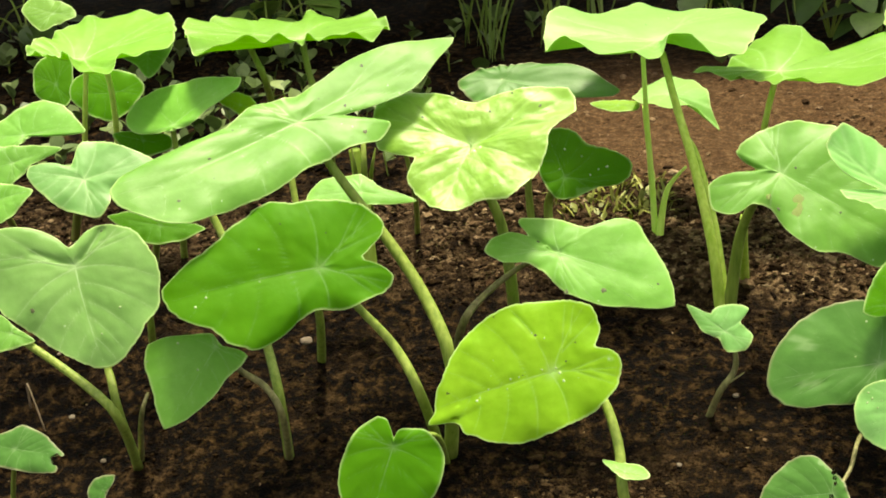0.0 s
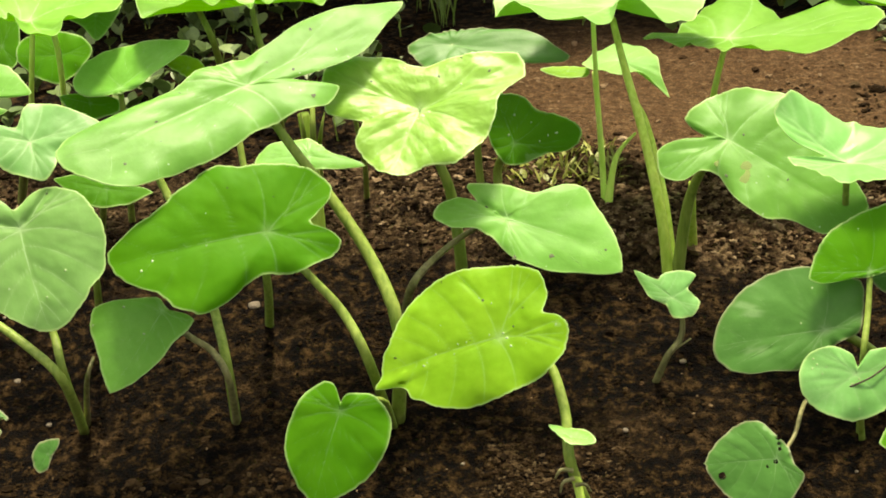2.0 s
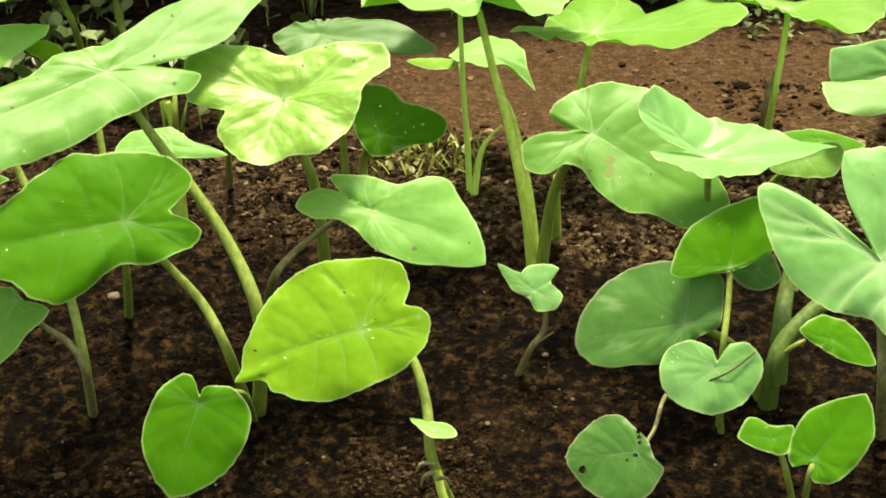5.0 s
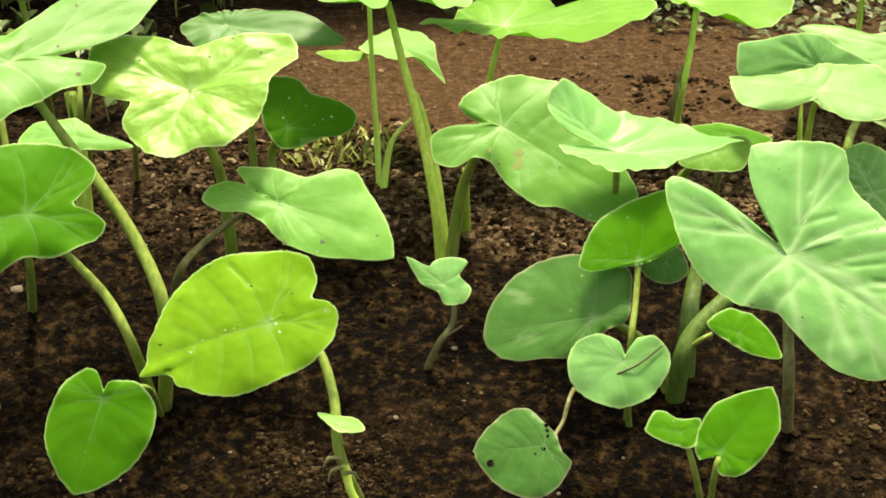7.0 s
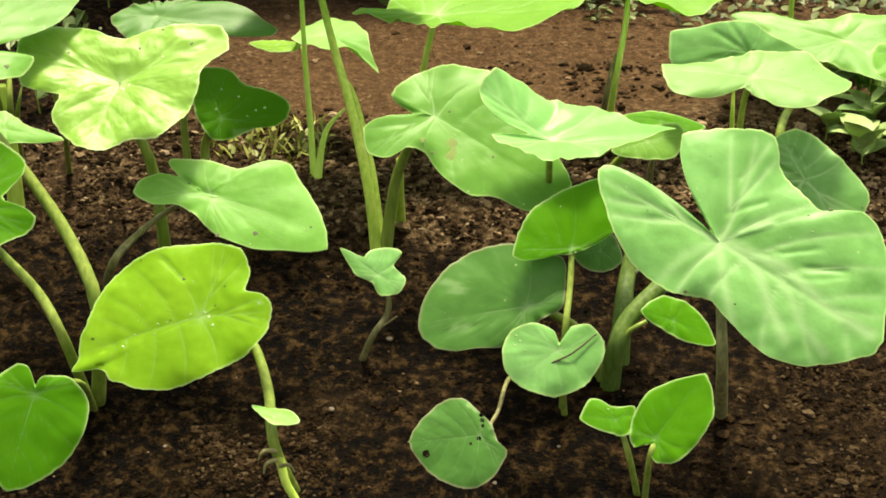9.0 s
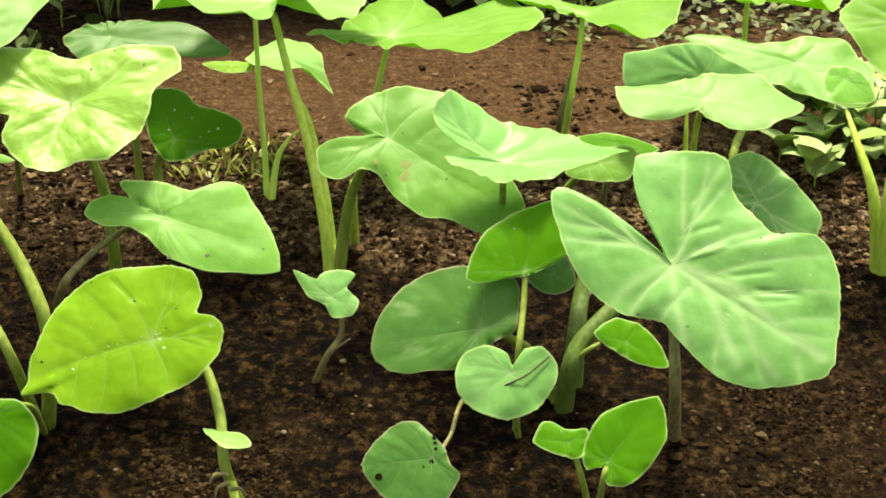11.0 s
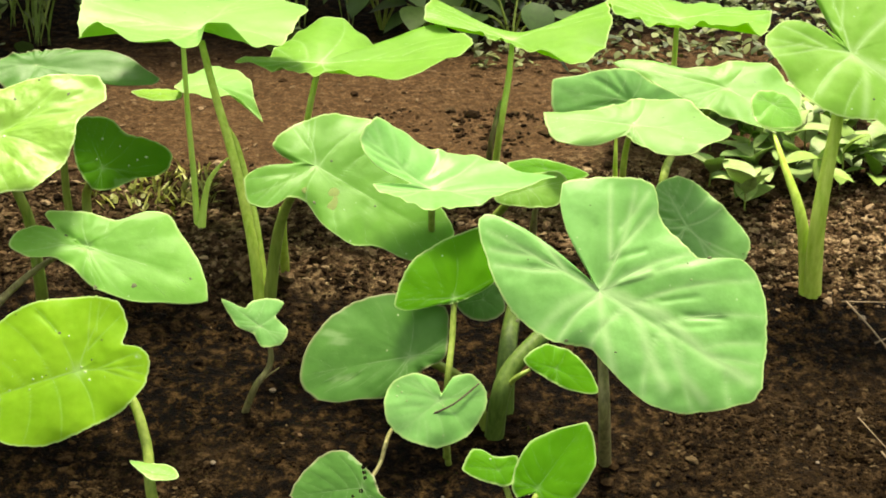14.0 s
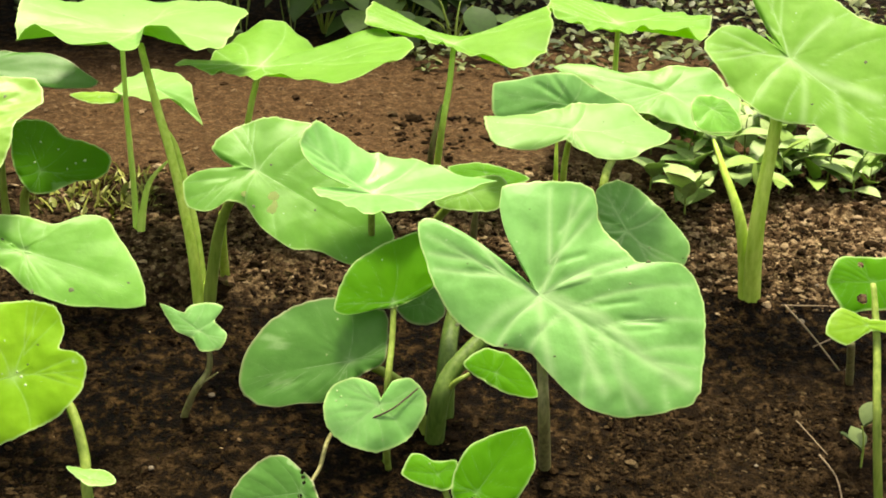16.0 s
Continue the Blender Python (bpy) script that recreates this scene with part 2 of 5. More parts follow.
def spline(points, t):
    """A smooth way through the points, t from 0 to 1."""
    n = len(points) - 1
    k = min(int(t * n), n - 1)
    u = t * n - k
    p0, p1, p2, p3 = (points[min(max(k + d, 0), n)] for d in (-1, 0, 1, 2))
    return 0.5 * ((2 * p1) + (p2 - p0) * u + (2 * p0 - 5 * p1 + 4 * p2 - p3) * u * u + (3 * p1 - p0 - 3 * p2 + p3) * u ** 3)


def tube(name, points, r0, r1, mat, parent=None, sides=10, steps=18, flat=1.0, label=""):
    """A tapered round stalk along points, closed at both ends."""
    pts = [Vector(p) for p in points]
    verts, faces = [], []
    side = Vector((1, 0, 0))
    for i in range(steps + 1):
        t = i / steps
        p = spline(pts, t)
        d = (spline(pts, min(t + 0.02, 1)) - spline(pts, max(t - 0.02, 0))).normalized()
        a = (side - d * side.dot(d)).normalized()
        b = d.cross(a)
        r = r0 + (r1 - r0) * t ** 0.8
        for k in range(sides):
            w = 2 * math.pi * k / sides
            groove = 1 - 0.18 * max(0.0, math.cos(w + 1.57)) ** 6
            verts.append(p + (a * math.cos(w) + b * math.sin(w) * flat) * r * groove)
    for i in range(steps):
        for k in range(sides):
            q, n = i * sides + k, i * sides + (k + 1) % sides
            faces.append((q, n, n + sides, q + sides))
    faces.append(tuple(range(sides))[::-1])
    faces.append(tuple(range(steps * sides, (steps + 1) * sides)))
    return mesh_object(name, verts, faces, mat, parent, label)


def around(values, a):
    """A smooth closed curve through values spaced evenly round the circle, at a (radians)."""
    n = len(values)
    f = (a / (2 * math.pi) * n) % n
    k = int(f)
    u = f - k
    p0, p1, p2, p3 = (values[(k + d) % n] for d in (-1, 0, 1, 2))
    s = 0.5 * ((2 * p1) + (p2 - p0) * u + (2 * p0 - 5 * p1 + 4 * p2 - p3) * u * u + (3 * p1 - p0 - 3 * p2 + p3) * u ** 3)
    return 0.5 * s + 0.5 * (p1 + (p2 - p1) * u)


SEGMENTS = 144
RINGS = (0.04, 0.1, 0.17, 0.25, 0.34, 0.43, 0.52, 0.61, 0.7, 0.78, 0.86, 0.92, 0.965, 0.985, 1.0)
VEIN_TONE = {'waxy': 0.85, 'pale': 0.7, 'green': 0.75, 'fresh': 1.0, 'crinkled': 0.5, 'dusky': 0.4, 'deep': 0.36, 'young': 0.42}


def leaf_spot(parent, x, y, z, r, rnd, mat, name, tall):
    """A dried drop, a painted glint or a brown fleck: a low uneven dome lying on a leaf."""
    ring = [r * rnd.uniform(0.6, 1.25) for k in range(9)]
    v = [(x, y, z + 0.0008 + r * tall)] + [(x + q * math.cos(k * 0.698), y + q * math.sin(k * 0.698), z - 0.0003) for k, q in enumerate(ring)]
    mesh_object(name, v, [(0, 1 + k, 1 + (k + 1) % 9) for k in range(9)], mat).parent = parent


def blade(parent, at, turn, reach, rise=None, kind='green', seed=0, hole=None, specks=(), blots=(), scars=(), patch=(), crease=(), streaks=(), cup=0.0, ruffle=0.0, quilt=0.009, vein=1.0, fold=0.05, net=0, label=""):
    """A taro leaf blade. reach: how far it runs from the stalk's end, at even steps round, from the tip on; rise: how high its rim
    stands at the same steps. A midrib and two lobe ribs run from the stalk's end, and arched side veins branch from them."""
    rnd = random.Random(seed)
    mean = sum(reach) / len(reach) * 0.001
    reach = [r * 0.001 for r in reach]
    rise = [v * 0.001 for v in rise] if rise else [0.0] * len(reach)
    off = (rnd.uniform(0, 50), rnd.uniform(0, 50), rnd.uniform(0, 50))
    crinkle = 0.03 if kind == 'crinkled' else 0.018

    def near(a):
        return (around(reach, a - 0.1) + around(reach, a) + around(reach, a + 0.1)) / 3

    # where the tip, the notch and the two lobes lie round the stalk's end
    tip = max((k * 0.1 for k in range(-8, 9)), key=lambda v: near(v) * (1 - 0.12 * abs(v)))
    notch = min((k * 0.1 for k in range(21, 43)), key=lambda v: near(v) * (1 + 0.1 * abs(v - math.pi)))
    lobes = [max((notch - 0.3 - k * 0.1 for k in range(9)), key=near), max((notch + 0.3 + k * 0.1 for k in range(9)), key=near) - 2 * math.pi]
    ct, st = math.cos(tip), math.sin(tip)

    def surface(rho, a):
        r = max(around(reach, a), 0.004) * rho
        x, y = r * math.cos(a), r * math.sin(a)
        u, v = x * ct + y * st, y * ct - x * st
        h = around(rise, a) * rho ** 1.7
        h += mean * 0.10 * rho * (1 - rho)
        h -= mean * cup * max(1 - rho, 0.0) ** 1.3
        h += fold * abs(v) * max(1 - rho * rho, 0.0) * min(max(0.3 + u / (0.5 * mean), 0.0), 1.0)
        h += mean * crinkle * rho * noise.noise((x / mean * 2.6 + off[0], y / mean * 2.6 + off[1], off[2])) * 2
        h += mean * 0.006 * min(rho * 3, 1.0) * noise.noise((x / mean * 8 + off[1], y / mean * 8 + off[2], off[0]))
        h += mean * 0.03 * rho ** 5 * math.sin(7 * a + off[0])
        h += mean * ruffle * rho ** 6 * (math.sin(13 * a + off[1]) + 0.7 * math.sin(22 * a + off[2]))
        if kind == 'crinkled':
            # puckers all over
            h += mean * 0.013 * min(rho * 2, 1.0) * noise.noise((x / mean * 7 + off[1], y / mean * 6, off[0])) + mean * 0.007 * abs(noise.noise((x / mean * 14 + off[1], y / mean * 14, off[0])))
        return Vector((x, y, h))

    # broad blades get a finer net
    fine = net or (2 if mean > 0.11 else 1)
    segs = SEGMENTS * fine
    rings = [p + (r - p) * (i + 1) / fine for p, r in zip((0.0,) + RINGS, RINGS) for i in range(fine)]
    verts = [Vector((0, 0, 0))]
    for rho in rings:
        for k in range(segs):
            jag = 1 + (0.016 * noise.noise((k / fine * 0.45 + off[0], off[1], 0)) + 0.009 * noise.noise((k / fine * 1.3 + off[0], off[1], 5)) if rho > 0.9 else 0)
            verts.append(surface(rho * jag, 2 * math.pi * k / segs))

    vv, vf = [], []

    def rib(path, w0, w1):
        """A thin raised vein along points of the blade."""
        base, m = len(vv), len(path)
        if m < 3:
            return
        for i, p in enumerate(path):
            d = (path[min(i + 1, m - 1)] - path[max(i - 1, 0)]).normalized()
            s = Vector((-d.y, d.x, 0)).normalized() * (w0 + (w1 - w0) * i / (m - 1))
            vv.extend((p + s - Vector((0, 0, 0.0002)), p + Vector((0, 0, 0.0003 + 0.08 * s.length)), p - s - Vector((0, 0, 0.0002))))
        for i in range(m - 1):
            q = base + 3 * i
            vf.extend(((q, q + 1, q + 4, q + 3), (q + 1, q + 2, q + 5, q + 4)))

    def edge(a, share):
        r = around(reach, a) * share
        return Vector((r * math.cos(a), r * math.sin(a), 0))

    def run(p0, p1, bend, steps=30):
        """Points of the blade along a bow from p0 to p1, as far as the rim."""
        c, out = p0.lerp(p1, 0.5) + bend, []
        for i in range(steps + 1):
            t = i / steps
            p = p0 * (1 - t) ** 2 + c * (2 * t * (1 - t)) + p1 * t * t
            a = math.atan2(p.y, p.x) % (2 * math.pi)
            rho = math.hypot(p.x, p.y) / max(around(reach, a), 0.004)
            if rho > 0.965:
                break
            out.append(surface(rho, a))
        return out

    w = 0.0082 * mean if kind == 'waxy' else 0.0074 * mean
    end = edge(tip, 0.97)
    rib(run(Vector(), end, Vector((-st, ct, 0)) * mean * rnd.uniform(-0.05, 0.05), 40), 1.9 * w, 0.35 * w)
    for lobe in lobes:
        span = lobe - tip
        head = edge(lobe, 0.92)
        rib(run(Vector(), head, edge(tip, 0.06)), 1.25 * w, 0.25 * w)
        for share, turn_by in ((0.03, 0.56), (0.2, 0.37), (0.4, 0.22), (0.58, 0.125), (0.75, 0.06)):
            share, turn_by = share * rnd.uniform(0.9, 1.1), turn_by * rnd.uniform(0.94, 1.06)
            p0, p1 = end * share, edge(tip + span * turn_by, 0.96)
            back = (p1 - p0).length * 0.17
            rib(run(p0, p1, Vector((-ct, -st, 0)) * back), 0.8 * w, 0.2 * w)
        for share, turn_by in ((0.32, -0.26), (0.6, -0.13), (0.3, 0.22)):
            p0 = head * share
            rib(run(p0, edge(lobe + (turn_by if span > 0 else -turn_by), 0.93), Vector((-p0.x, -p0.y, 0)) * 0.1), 0.6 * w, 0.2 * w)
    lines = np.array([(p.x, p.y) for p in vv[1::3]])
    flat = np.array([(v.x, v.y) for v in verts])
    gap = np.concatenate([np.sqrt(((part[:, None, :] - lines[None, :, :]) ** 2).sum(-1)).min(1) for part in np.array_split(flat, 1 + len(flat) // 3000)])
    out = np.hypot(flat[:, 0], flat[:, 1])
    # the blade puffs up a little between its sunken veins, and keeps the given creases
    level = np.repeat(np.array([0.0] + list(rings)), [1] + [segs] * len(rings))
    lift = quilt * mean * 1.5 * (1 - np.exp(-gap / (0.07 * mean))) * np.clip(level * 3, 0, 1) * (1 - level ** 4)
    for x0, y0, x1, y1, deep, wide in crease:
        d = np.array((x1 - x0, y1 - y0))
        along = np.clip(((flat - (x0, y0)) @ d) / (d @ d), 0, 1)
        lift -= deep * np.exp(-(np.hypot(*(flat - (x0, y0) - along[:, None] * d).T) / wide) ** 2)
    for v, up in zip(verts, lift):
        v.z += up
    n = len(verts)
    faces = []
    for k in range(segs):
        m = (k + 1) % segs
        faces.append((0, 1 + k, 1 + m))
        for i in range(len(rings) - 1):
            a, b = 1 + i * segs, 1 + (i + 1) * segs
            faces.append((a + k, b + k, b + m, a + m))
    for hx, hy, hr in hole or ():
        # a bitten hole: what lies inside moves to its ragged edge, and the faces within go
        inside = set()
        for i, v in enumerate(verts):
            d = Vector((v.x - hx, v.y - hy))
            r = hr * (1 + 0.35 * noise.noise((math.atan2(d.y, d.x) * 1.5, seed, hr * 100)))
            if d.length < r:
                inside.add(i)
                d = d.normalized() * r if d.length > 1e-6 else Vector((r, 0))
                verts[i] = Vector((hx + d.x, hy + d.y, v.z))
        faces = [f for f in faces if not all(i in inside for i in f)]
    thick = 0.0011
    verts += [v - Vector((0, 0, thick)) for v in verts]
    under = [tuple(v + n for v in reversed(f)) for f in faces]
    last = 1 + (len(rings) - 1) * segs
    rim = [(last + k, last + k + n, last + (k + 1) % segs + n, last + (k + 1) % segs) for k in range(segs)]
    ob = mesh_object("leaf", verts, faces + under + rim, LEAF[kind], None, label)
    ob.parent = parent
    ob.matrix_basis = pose(*at, *turn)

    strong = VEIN_TONE[kind] * vein
    wide = 0.028 if kind == 'waxy' else 0.014
    pale = 0.6 * strong * np.exp(-(gap / (wide * mean)) ** 2) * np.exp(-out / ((1.6 if kind == 'waxy' else 1.1) * mean))
    pale = np.clip(pale + (0.5 if strong > 0.4 else 0.28) * np.exp(-(out / (0.09 * mean)) ** 2), 0, 0.9)
    for x0, y0, x1, y1, wide, share in streaks:
        d = np.array((x1 - x0, y1 - y0))
        along = np.clip(((flat - (x0, y0)) @ d) / (d @ d), 0, 1)
        pale = np.maximum(pale, share * np.exp(-(np.hypot(*(flat - (x0, y0) - along[:, None] * d).T) / wide) ** 2))
    for px, py, pr in patch:
        ragged = np.array([1 + 0.5 * noise.noise((x * 130, y * 130, seed)) for x, y in flat])
        pale = np.maximum(pale, 0.32 * np.clip(4 - 4 * np.hypot(flat[:, 0] - px, flat[:, 1] - py) * ragged / pr, 0, 1))
    ob.data.attributes.new("pale", 'FLOAT', 'POINT').data.foreach_set("value", np.concatenate([pale, pale]).astype(np.float32))
    from_rim = around_many(reach, flat) * (1 - level)
    edging = np.clip(1.3 - from_rim / 0.0026, 0, 1) * 0.9
    ob.data.attributes.new("rim", 'FLOAT', 'POINT').data.foreach_set("value", np.concatenate([edging, edging]).astype(np.float32))
    veins = mesh_object("vein", vv, vf, LEAF[kind], None, "pale raised leaf veins")
    veins.data.attributes.new("pale", 'FLOAT', 'POINT').data.foreach_set("value", [min(0.85, 0.1 + 0.75 * strong)] * len(vv))
    veins.parent = ob
    for spots, mat, name, tall in ((specks, DEW_GLINT, "dew_glint_spot", 0.35), (blots, FLECK, "brown_spot", 0.05), (scars, SCAR, "chewed_patch", 0.02)):
        for sx, sy, sr in spots:
            z = verts[int(np.argmin(np.hypot(flat[:, 0] - sx, flat[:, 1] - sy)))].z
            leaf_spot(ob, sx, sy, z, sr * 0.55, rnd, mat, name, tall)
    return ob


def around_many(reach, flat):
    """The blade's reach in the direction of each point of flat."""
    table = np.array([around(reach, k * math.pi / 360) for k in range(720)])
    return table[np.round(np.arctan2(flat[:, 1], flat[:, 0]) % (2 * math.pi) / (math.pi / 360)).astype(int) % 720]


def plant(at, label, group="taro plants in the bed"):
    ob = new("taro_plant")
    ob.empty_display_size = 0.05
    ob.matrix_world = pose(*at)
    return tagged(ob, label, "taro plant", group)


def petiole(parent, points, r0, r1, kind=None, name="petiole"):
    ob = tube(name, [Vector(p) - parent.matrix_world.translation for p in points], r0, r1, kind or STEM)
    ob.parent = parent
    return ob


# ---------------- ground ----------------
def axis_steps(lo, hi, step, far):
    a = list(np.arange(lo, hi, step))
    out, d = [], step
    v = hi
    while v < far:
        out.append(v)
        d *= 1.35
        v += d
    out.append(far)
    low, d, v = [], step, lo - step
    while v > -far:
        low.append(v)
        d *= 1.35
        v -= d
    low.append(-far)
    return low[::-1] + a + out


gx = axis_steps(-1.45, 1.6, 0.0068, 400.0)
gy = axis_steps(2.12, 3.5, 0.0068, 400.0)
gy = [y for y in gy if y < 3.5] + list(np.arange(3.5, 4.6, 0.014)) + [y for y in axis_steps(4.0, 4.6, 0.014, 400.0) if y >= 4.6]
verts = [(x, y, rough_height(x, y)) for y in gy for x in gx]
nx = len(gx)
faces = [(j * nx + i, j * nx + i + 1, (j + 1) * nx + i + 1, (j + 1) * nx + i) for j in range(len(gy) - 1) for i in range(nx - 1)]
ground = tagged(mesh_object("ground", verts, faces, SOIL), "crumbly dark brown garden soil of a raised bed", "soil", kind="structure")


# ---------------- taro plants ----------------
taro = plant((-0.149, 2.344, -0.164), "taro plant with one large yellow-green leaf and curled sheath")
blade(taro, (-0.106, -0.009, 0.276), (-48.9, 20.6, -170.9), [207, 171, 165, 163, 157, 151, 146, 141, 136, 130, 126, 121, 116, 110, 106, 102, 98, 95, 93, 91, 89, 87, 86, 85, 85, 84, 84, 85, 85, 86, 87, 88, 89, 90, 92, 93, 95, 97, 99, 100, 100, 101, 102, 103, 103, 102, 100, 95, 86, 78, 74, 77, 84, 91, 97, 101, 106, 110, 113, 114, 113, 112, 111, 110, 110, 109, 109, 110, 110, 111, 112, 114, 116, 118, 121, 123, 125, 128, 130, 133, 137, 140, 143, 146, 149, 152, 156, 159, 162, 165, 169, 173, 179, 185, 189, 193], None, 'young', 0, specks=[(0.124, -0.003, 0.0042), (0.118, -0.006, 0.0032), (0.101, -0.013, 0.0032), (0.064, -0.014, 0.0032), (0.051, -0.012, 0.0032), (-0.006, -0.003, 0.0042), (-0.009, 0.006, 0.0053), (-0.01, 0.02, 0.0042), (0.015, -0.009, 0.0032), (-0.006, -0.052, 0.0032), (0.074, -0.002, 0.0032)], hole=[(0.162, -0.031, 0.0034), (0.157, -0.01, 0.0042), (0.163, 0.01, 0.0048)], patch=[(-0.086, 0.016, 0.005)], blots=[(0.004, -0.061, 0.005), (-0.024, -0.006, 0.004), (0.045, -0.012, 0.003)], crease=[(0.022, -0.103, 0.008, -0.066, 0.0012, 0.005)], net=3)
blade(taro, (-0.002, -0.086, 0.148), (12.8, 7.9, -11.0), [38, 38, 36, 35, 33, 32, 29, 27, 24, 22, 21, 20, 20, 20, 20, 21, 22, 23, 26, 29, 34, 40, 34, 24, 20, 17, 15, 14, 13, 12, 12, 12, 12, 12, 12, 13, 13, 14, 15, 15, 16, 17, 18, 19, 21, 24, 28, 33], None, 'green', 1)
petiole(taro, [(-0.123, 2.315, -0.191), (-0.152, 2.258, -0.062), (-0.161, 2.302, 0.009), (-0.192, 2.360, 0.064), (-0.258, 2.376, 0.088)], 0.0093, 0.0065)
petiole(taro, [(-0.150, 2.252, -0.070), (-0.166, 2.244, -0.064), (-0.175, 2.242, -0.078)], 0.0048, 0.0012, STEM_DRY, "sheath")
petiole(taro, [(-0.147, 2.250, -0.082), (-0.163, 2.244, -0.086), (-0.168, 2.242, -0.102)], 0.0045, 0.0012, STEM_DRY, "sheath")
petiole(taro, [(-0.144, 2.250, -0.094), (-0.130, 2.242, -0.088), (-0.122, 2.242, -0.100)], 0.0042, 0.0012, STEM_DRY, "sheath")
petiole(taro, [(-0.150, 2.262, -0.075), (-0.143, 2.262, -0.098), (-0.136, 2.252, -0.125), (-0.118, 2.245, -0.16), (-0.110, 2.25, -0.20)], 0.0075, 0.0058, STEM_PALE, "root")
taro = plant((-0.453, 2.503, -0.121), "taro plant with a long arrow-shaped leaf and deep green leaves")
blade(taro, (-0.156, -0.098, 0.379), (-38.5, 34.8, -134.3), [163, 133, 93, 79, 71, 68, 68, 70, 73, 77, 81, 85, 89, 95, 104, 111, 113, 94, 69, 67, 84, 109, 120, 120, 117, 116, 114, 112, 110, 110, 111, 111, 112, 122, 135, 141, 144, 149, 156, 167, 185, 214, 246, 243, 220, 191, 186, 175], None, 'deep', 2, specks=[(0.143, -0.11, 0.005), (0.165, -0.113, 0.004), (0.075, -0.06, 0.003)], fold=0.14)
blade(taro, (-0.212, 0.097, 0.548), (-30.9, 8.8, -147.7), [325, 321, 309, 295, 281, 263, 223, 194, 172, 156, 141, 126, 115, 107, 101, 96, 93, 90, 89, 88, 88, 89, 91, 94, 98, 105, 114, 125, 134, 139, 144, 145, 93, 74, 139, 200, 231, 268, 317, 270, 238, 206, 173, 137, 100, 82, 74, 68, 64, 61, 58, 57, 56, 55, 55, 55, 57, 59, 63, 67, 73, 78, 82, 86, 89, 93, 99, 107, 119, 151, 217, 294], None, 'green', 3, vein=1.5, blots=[(-0.083, 0.067, 0.008), (0.103, -0.026, 0.006), (0.234, 0.066, 0.007), (-0.079, 0.005, 0.006), (-0.141, -0.059, 0.007), (0.16, 0.01, 0.005)], fold=0.16)
blade(taro, (-0.047, -0.212, 0.131), (-30.9, 56.8, -120.5), [147, 141, 132, 123, 117, 111, 105, 99, 95, 91, 87, 84, 81, 78, 72, 67, 62, 58, 52, 44, 38, 34, 31, 28, 23, 14, 13, 20, 41, 47, 51, 52, 53, 55, 58, 61, 64, 66, 70, 74, 81, 88, 96, 104, 112, 119, 129, 138], None, 'deep', 4)
petiole(taro, [(-0.461, 2.509, -0.139), (-0.464, 2.365, 0.057), (-0.502, 2.389, 0.128), (-0.553, 2.405, 0.184), (-0.610, 2.413, 0.250)], 0.0093, 0.0057)
petiole(taro, [(-0.450, 2.503, -0.141), (-0.425, 2.442, 0.067), (-0.466, 2.496, 0.160), (-0.525, 2.542, 0.239), (-0.588, 2.576, 0.315), (-0.623, 2.590, 0.363), (-0.665, 2.609, 0.423)], 0.0123, 0.0065)
petiole(taro, [(-0.453, 2.498, -0.142), (-0.441, 2.349, -0.008), (-0.470, 2.323, 0.007), (-0.501, 2.299, 0.004)], 0.0057, 0.0043)
taro = plant((-0.368, 2.775, -0.047), "taro plant with a crinkled shiny leaf and pale pointed leaf")
blade(taro, (0.107, -0.214, 0.256), (35.3, 20.2, -16.0), [206, 198, 189, 180, 171, 163, 156, 150, 146, 144, 141, 130, 112, 75, 64, 62, 61, 60, 60, 60, 59, 59, 59, 59, 60, 61, 63, 65, 68, 71, 75, 80, 84, 82, 64, 53, 82, 93, 103, 110, 113, 115, 108, 97, 86, 58, 50, 46, 44, 42, 41, 41, 40, 41, 42, 43, 45, 48, 51, 55, 61, 67, 75, 82, 89, 98, 108, 119, 129, 142, 159, 182], None, 'green', 5, crease=[(-0.043, 0.007, -0.027, 0.004, 0.006, 0.005), (-0.011, 0.002, 0.004, 0.002, 0.004, 0.004)], blots=[(0.045, -0.055, 0.008), (0.095, -0.027, 0.009), (0.167, 0.022, 0.006), (-0.035, 0.005, 0.007)])
# the widest specks by the stalk's end paint the glare on this leaf
blade(taro, (-0.030, -0.134, 0.419), (-3.8, 35.8, -101.4), [136, 130, 123, 118, 115, 116, 121, 126, 130, 130, 129, 128, 128, 128, 127, 127, 127, 128, 129, 128, 128, 135, 148, 177, 181, 185, 183, 170, 155, 140, 127, 116, 108, 101, 95, 89, 84, 80, 79, 80, 83, 88, 96, 106, 118, 131, 141, 151, 162, 172, 179, 178, 173, 167, 163, 159, 152, 132, 107, 94, 95, 103, 114, 122, 123, 124, 126, 129, 132, 135, 136, 137], None, 'crinkled', 6, cup=0.1, quilt=0.014, net=3, specks=[(0.013, 0.007, 0.009), (0.005, 0.016, 0.006), (0.02, 0.001, 0.005), (0.06, 0.05, 0.004), (-0.05, 0.06, 0.005), (0.03, -0.07, 0.004), (-0.07, -0.04, 0.004)], blots=[(-0.09, -0.05, 0.006), (-0.06, 0.02, 0.006), (-0.1, 0.05, 0.005), (-0.04, -0.09, 0.005), (-0.08, 0.1, 0.007)])
petiole(taro, [(-0.361, 2.775, -0.067), (-0.344, 2.635, 0.104), (-0.356, 2.655, 0.208), (-0.370, 2.645, 0.267), (-0.398, 2.667, 0.329)], 0.0116, 0.0072)
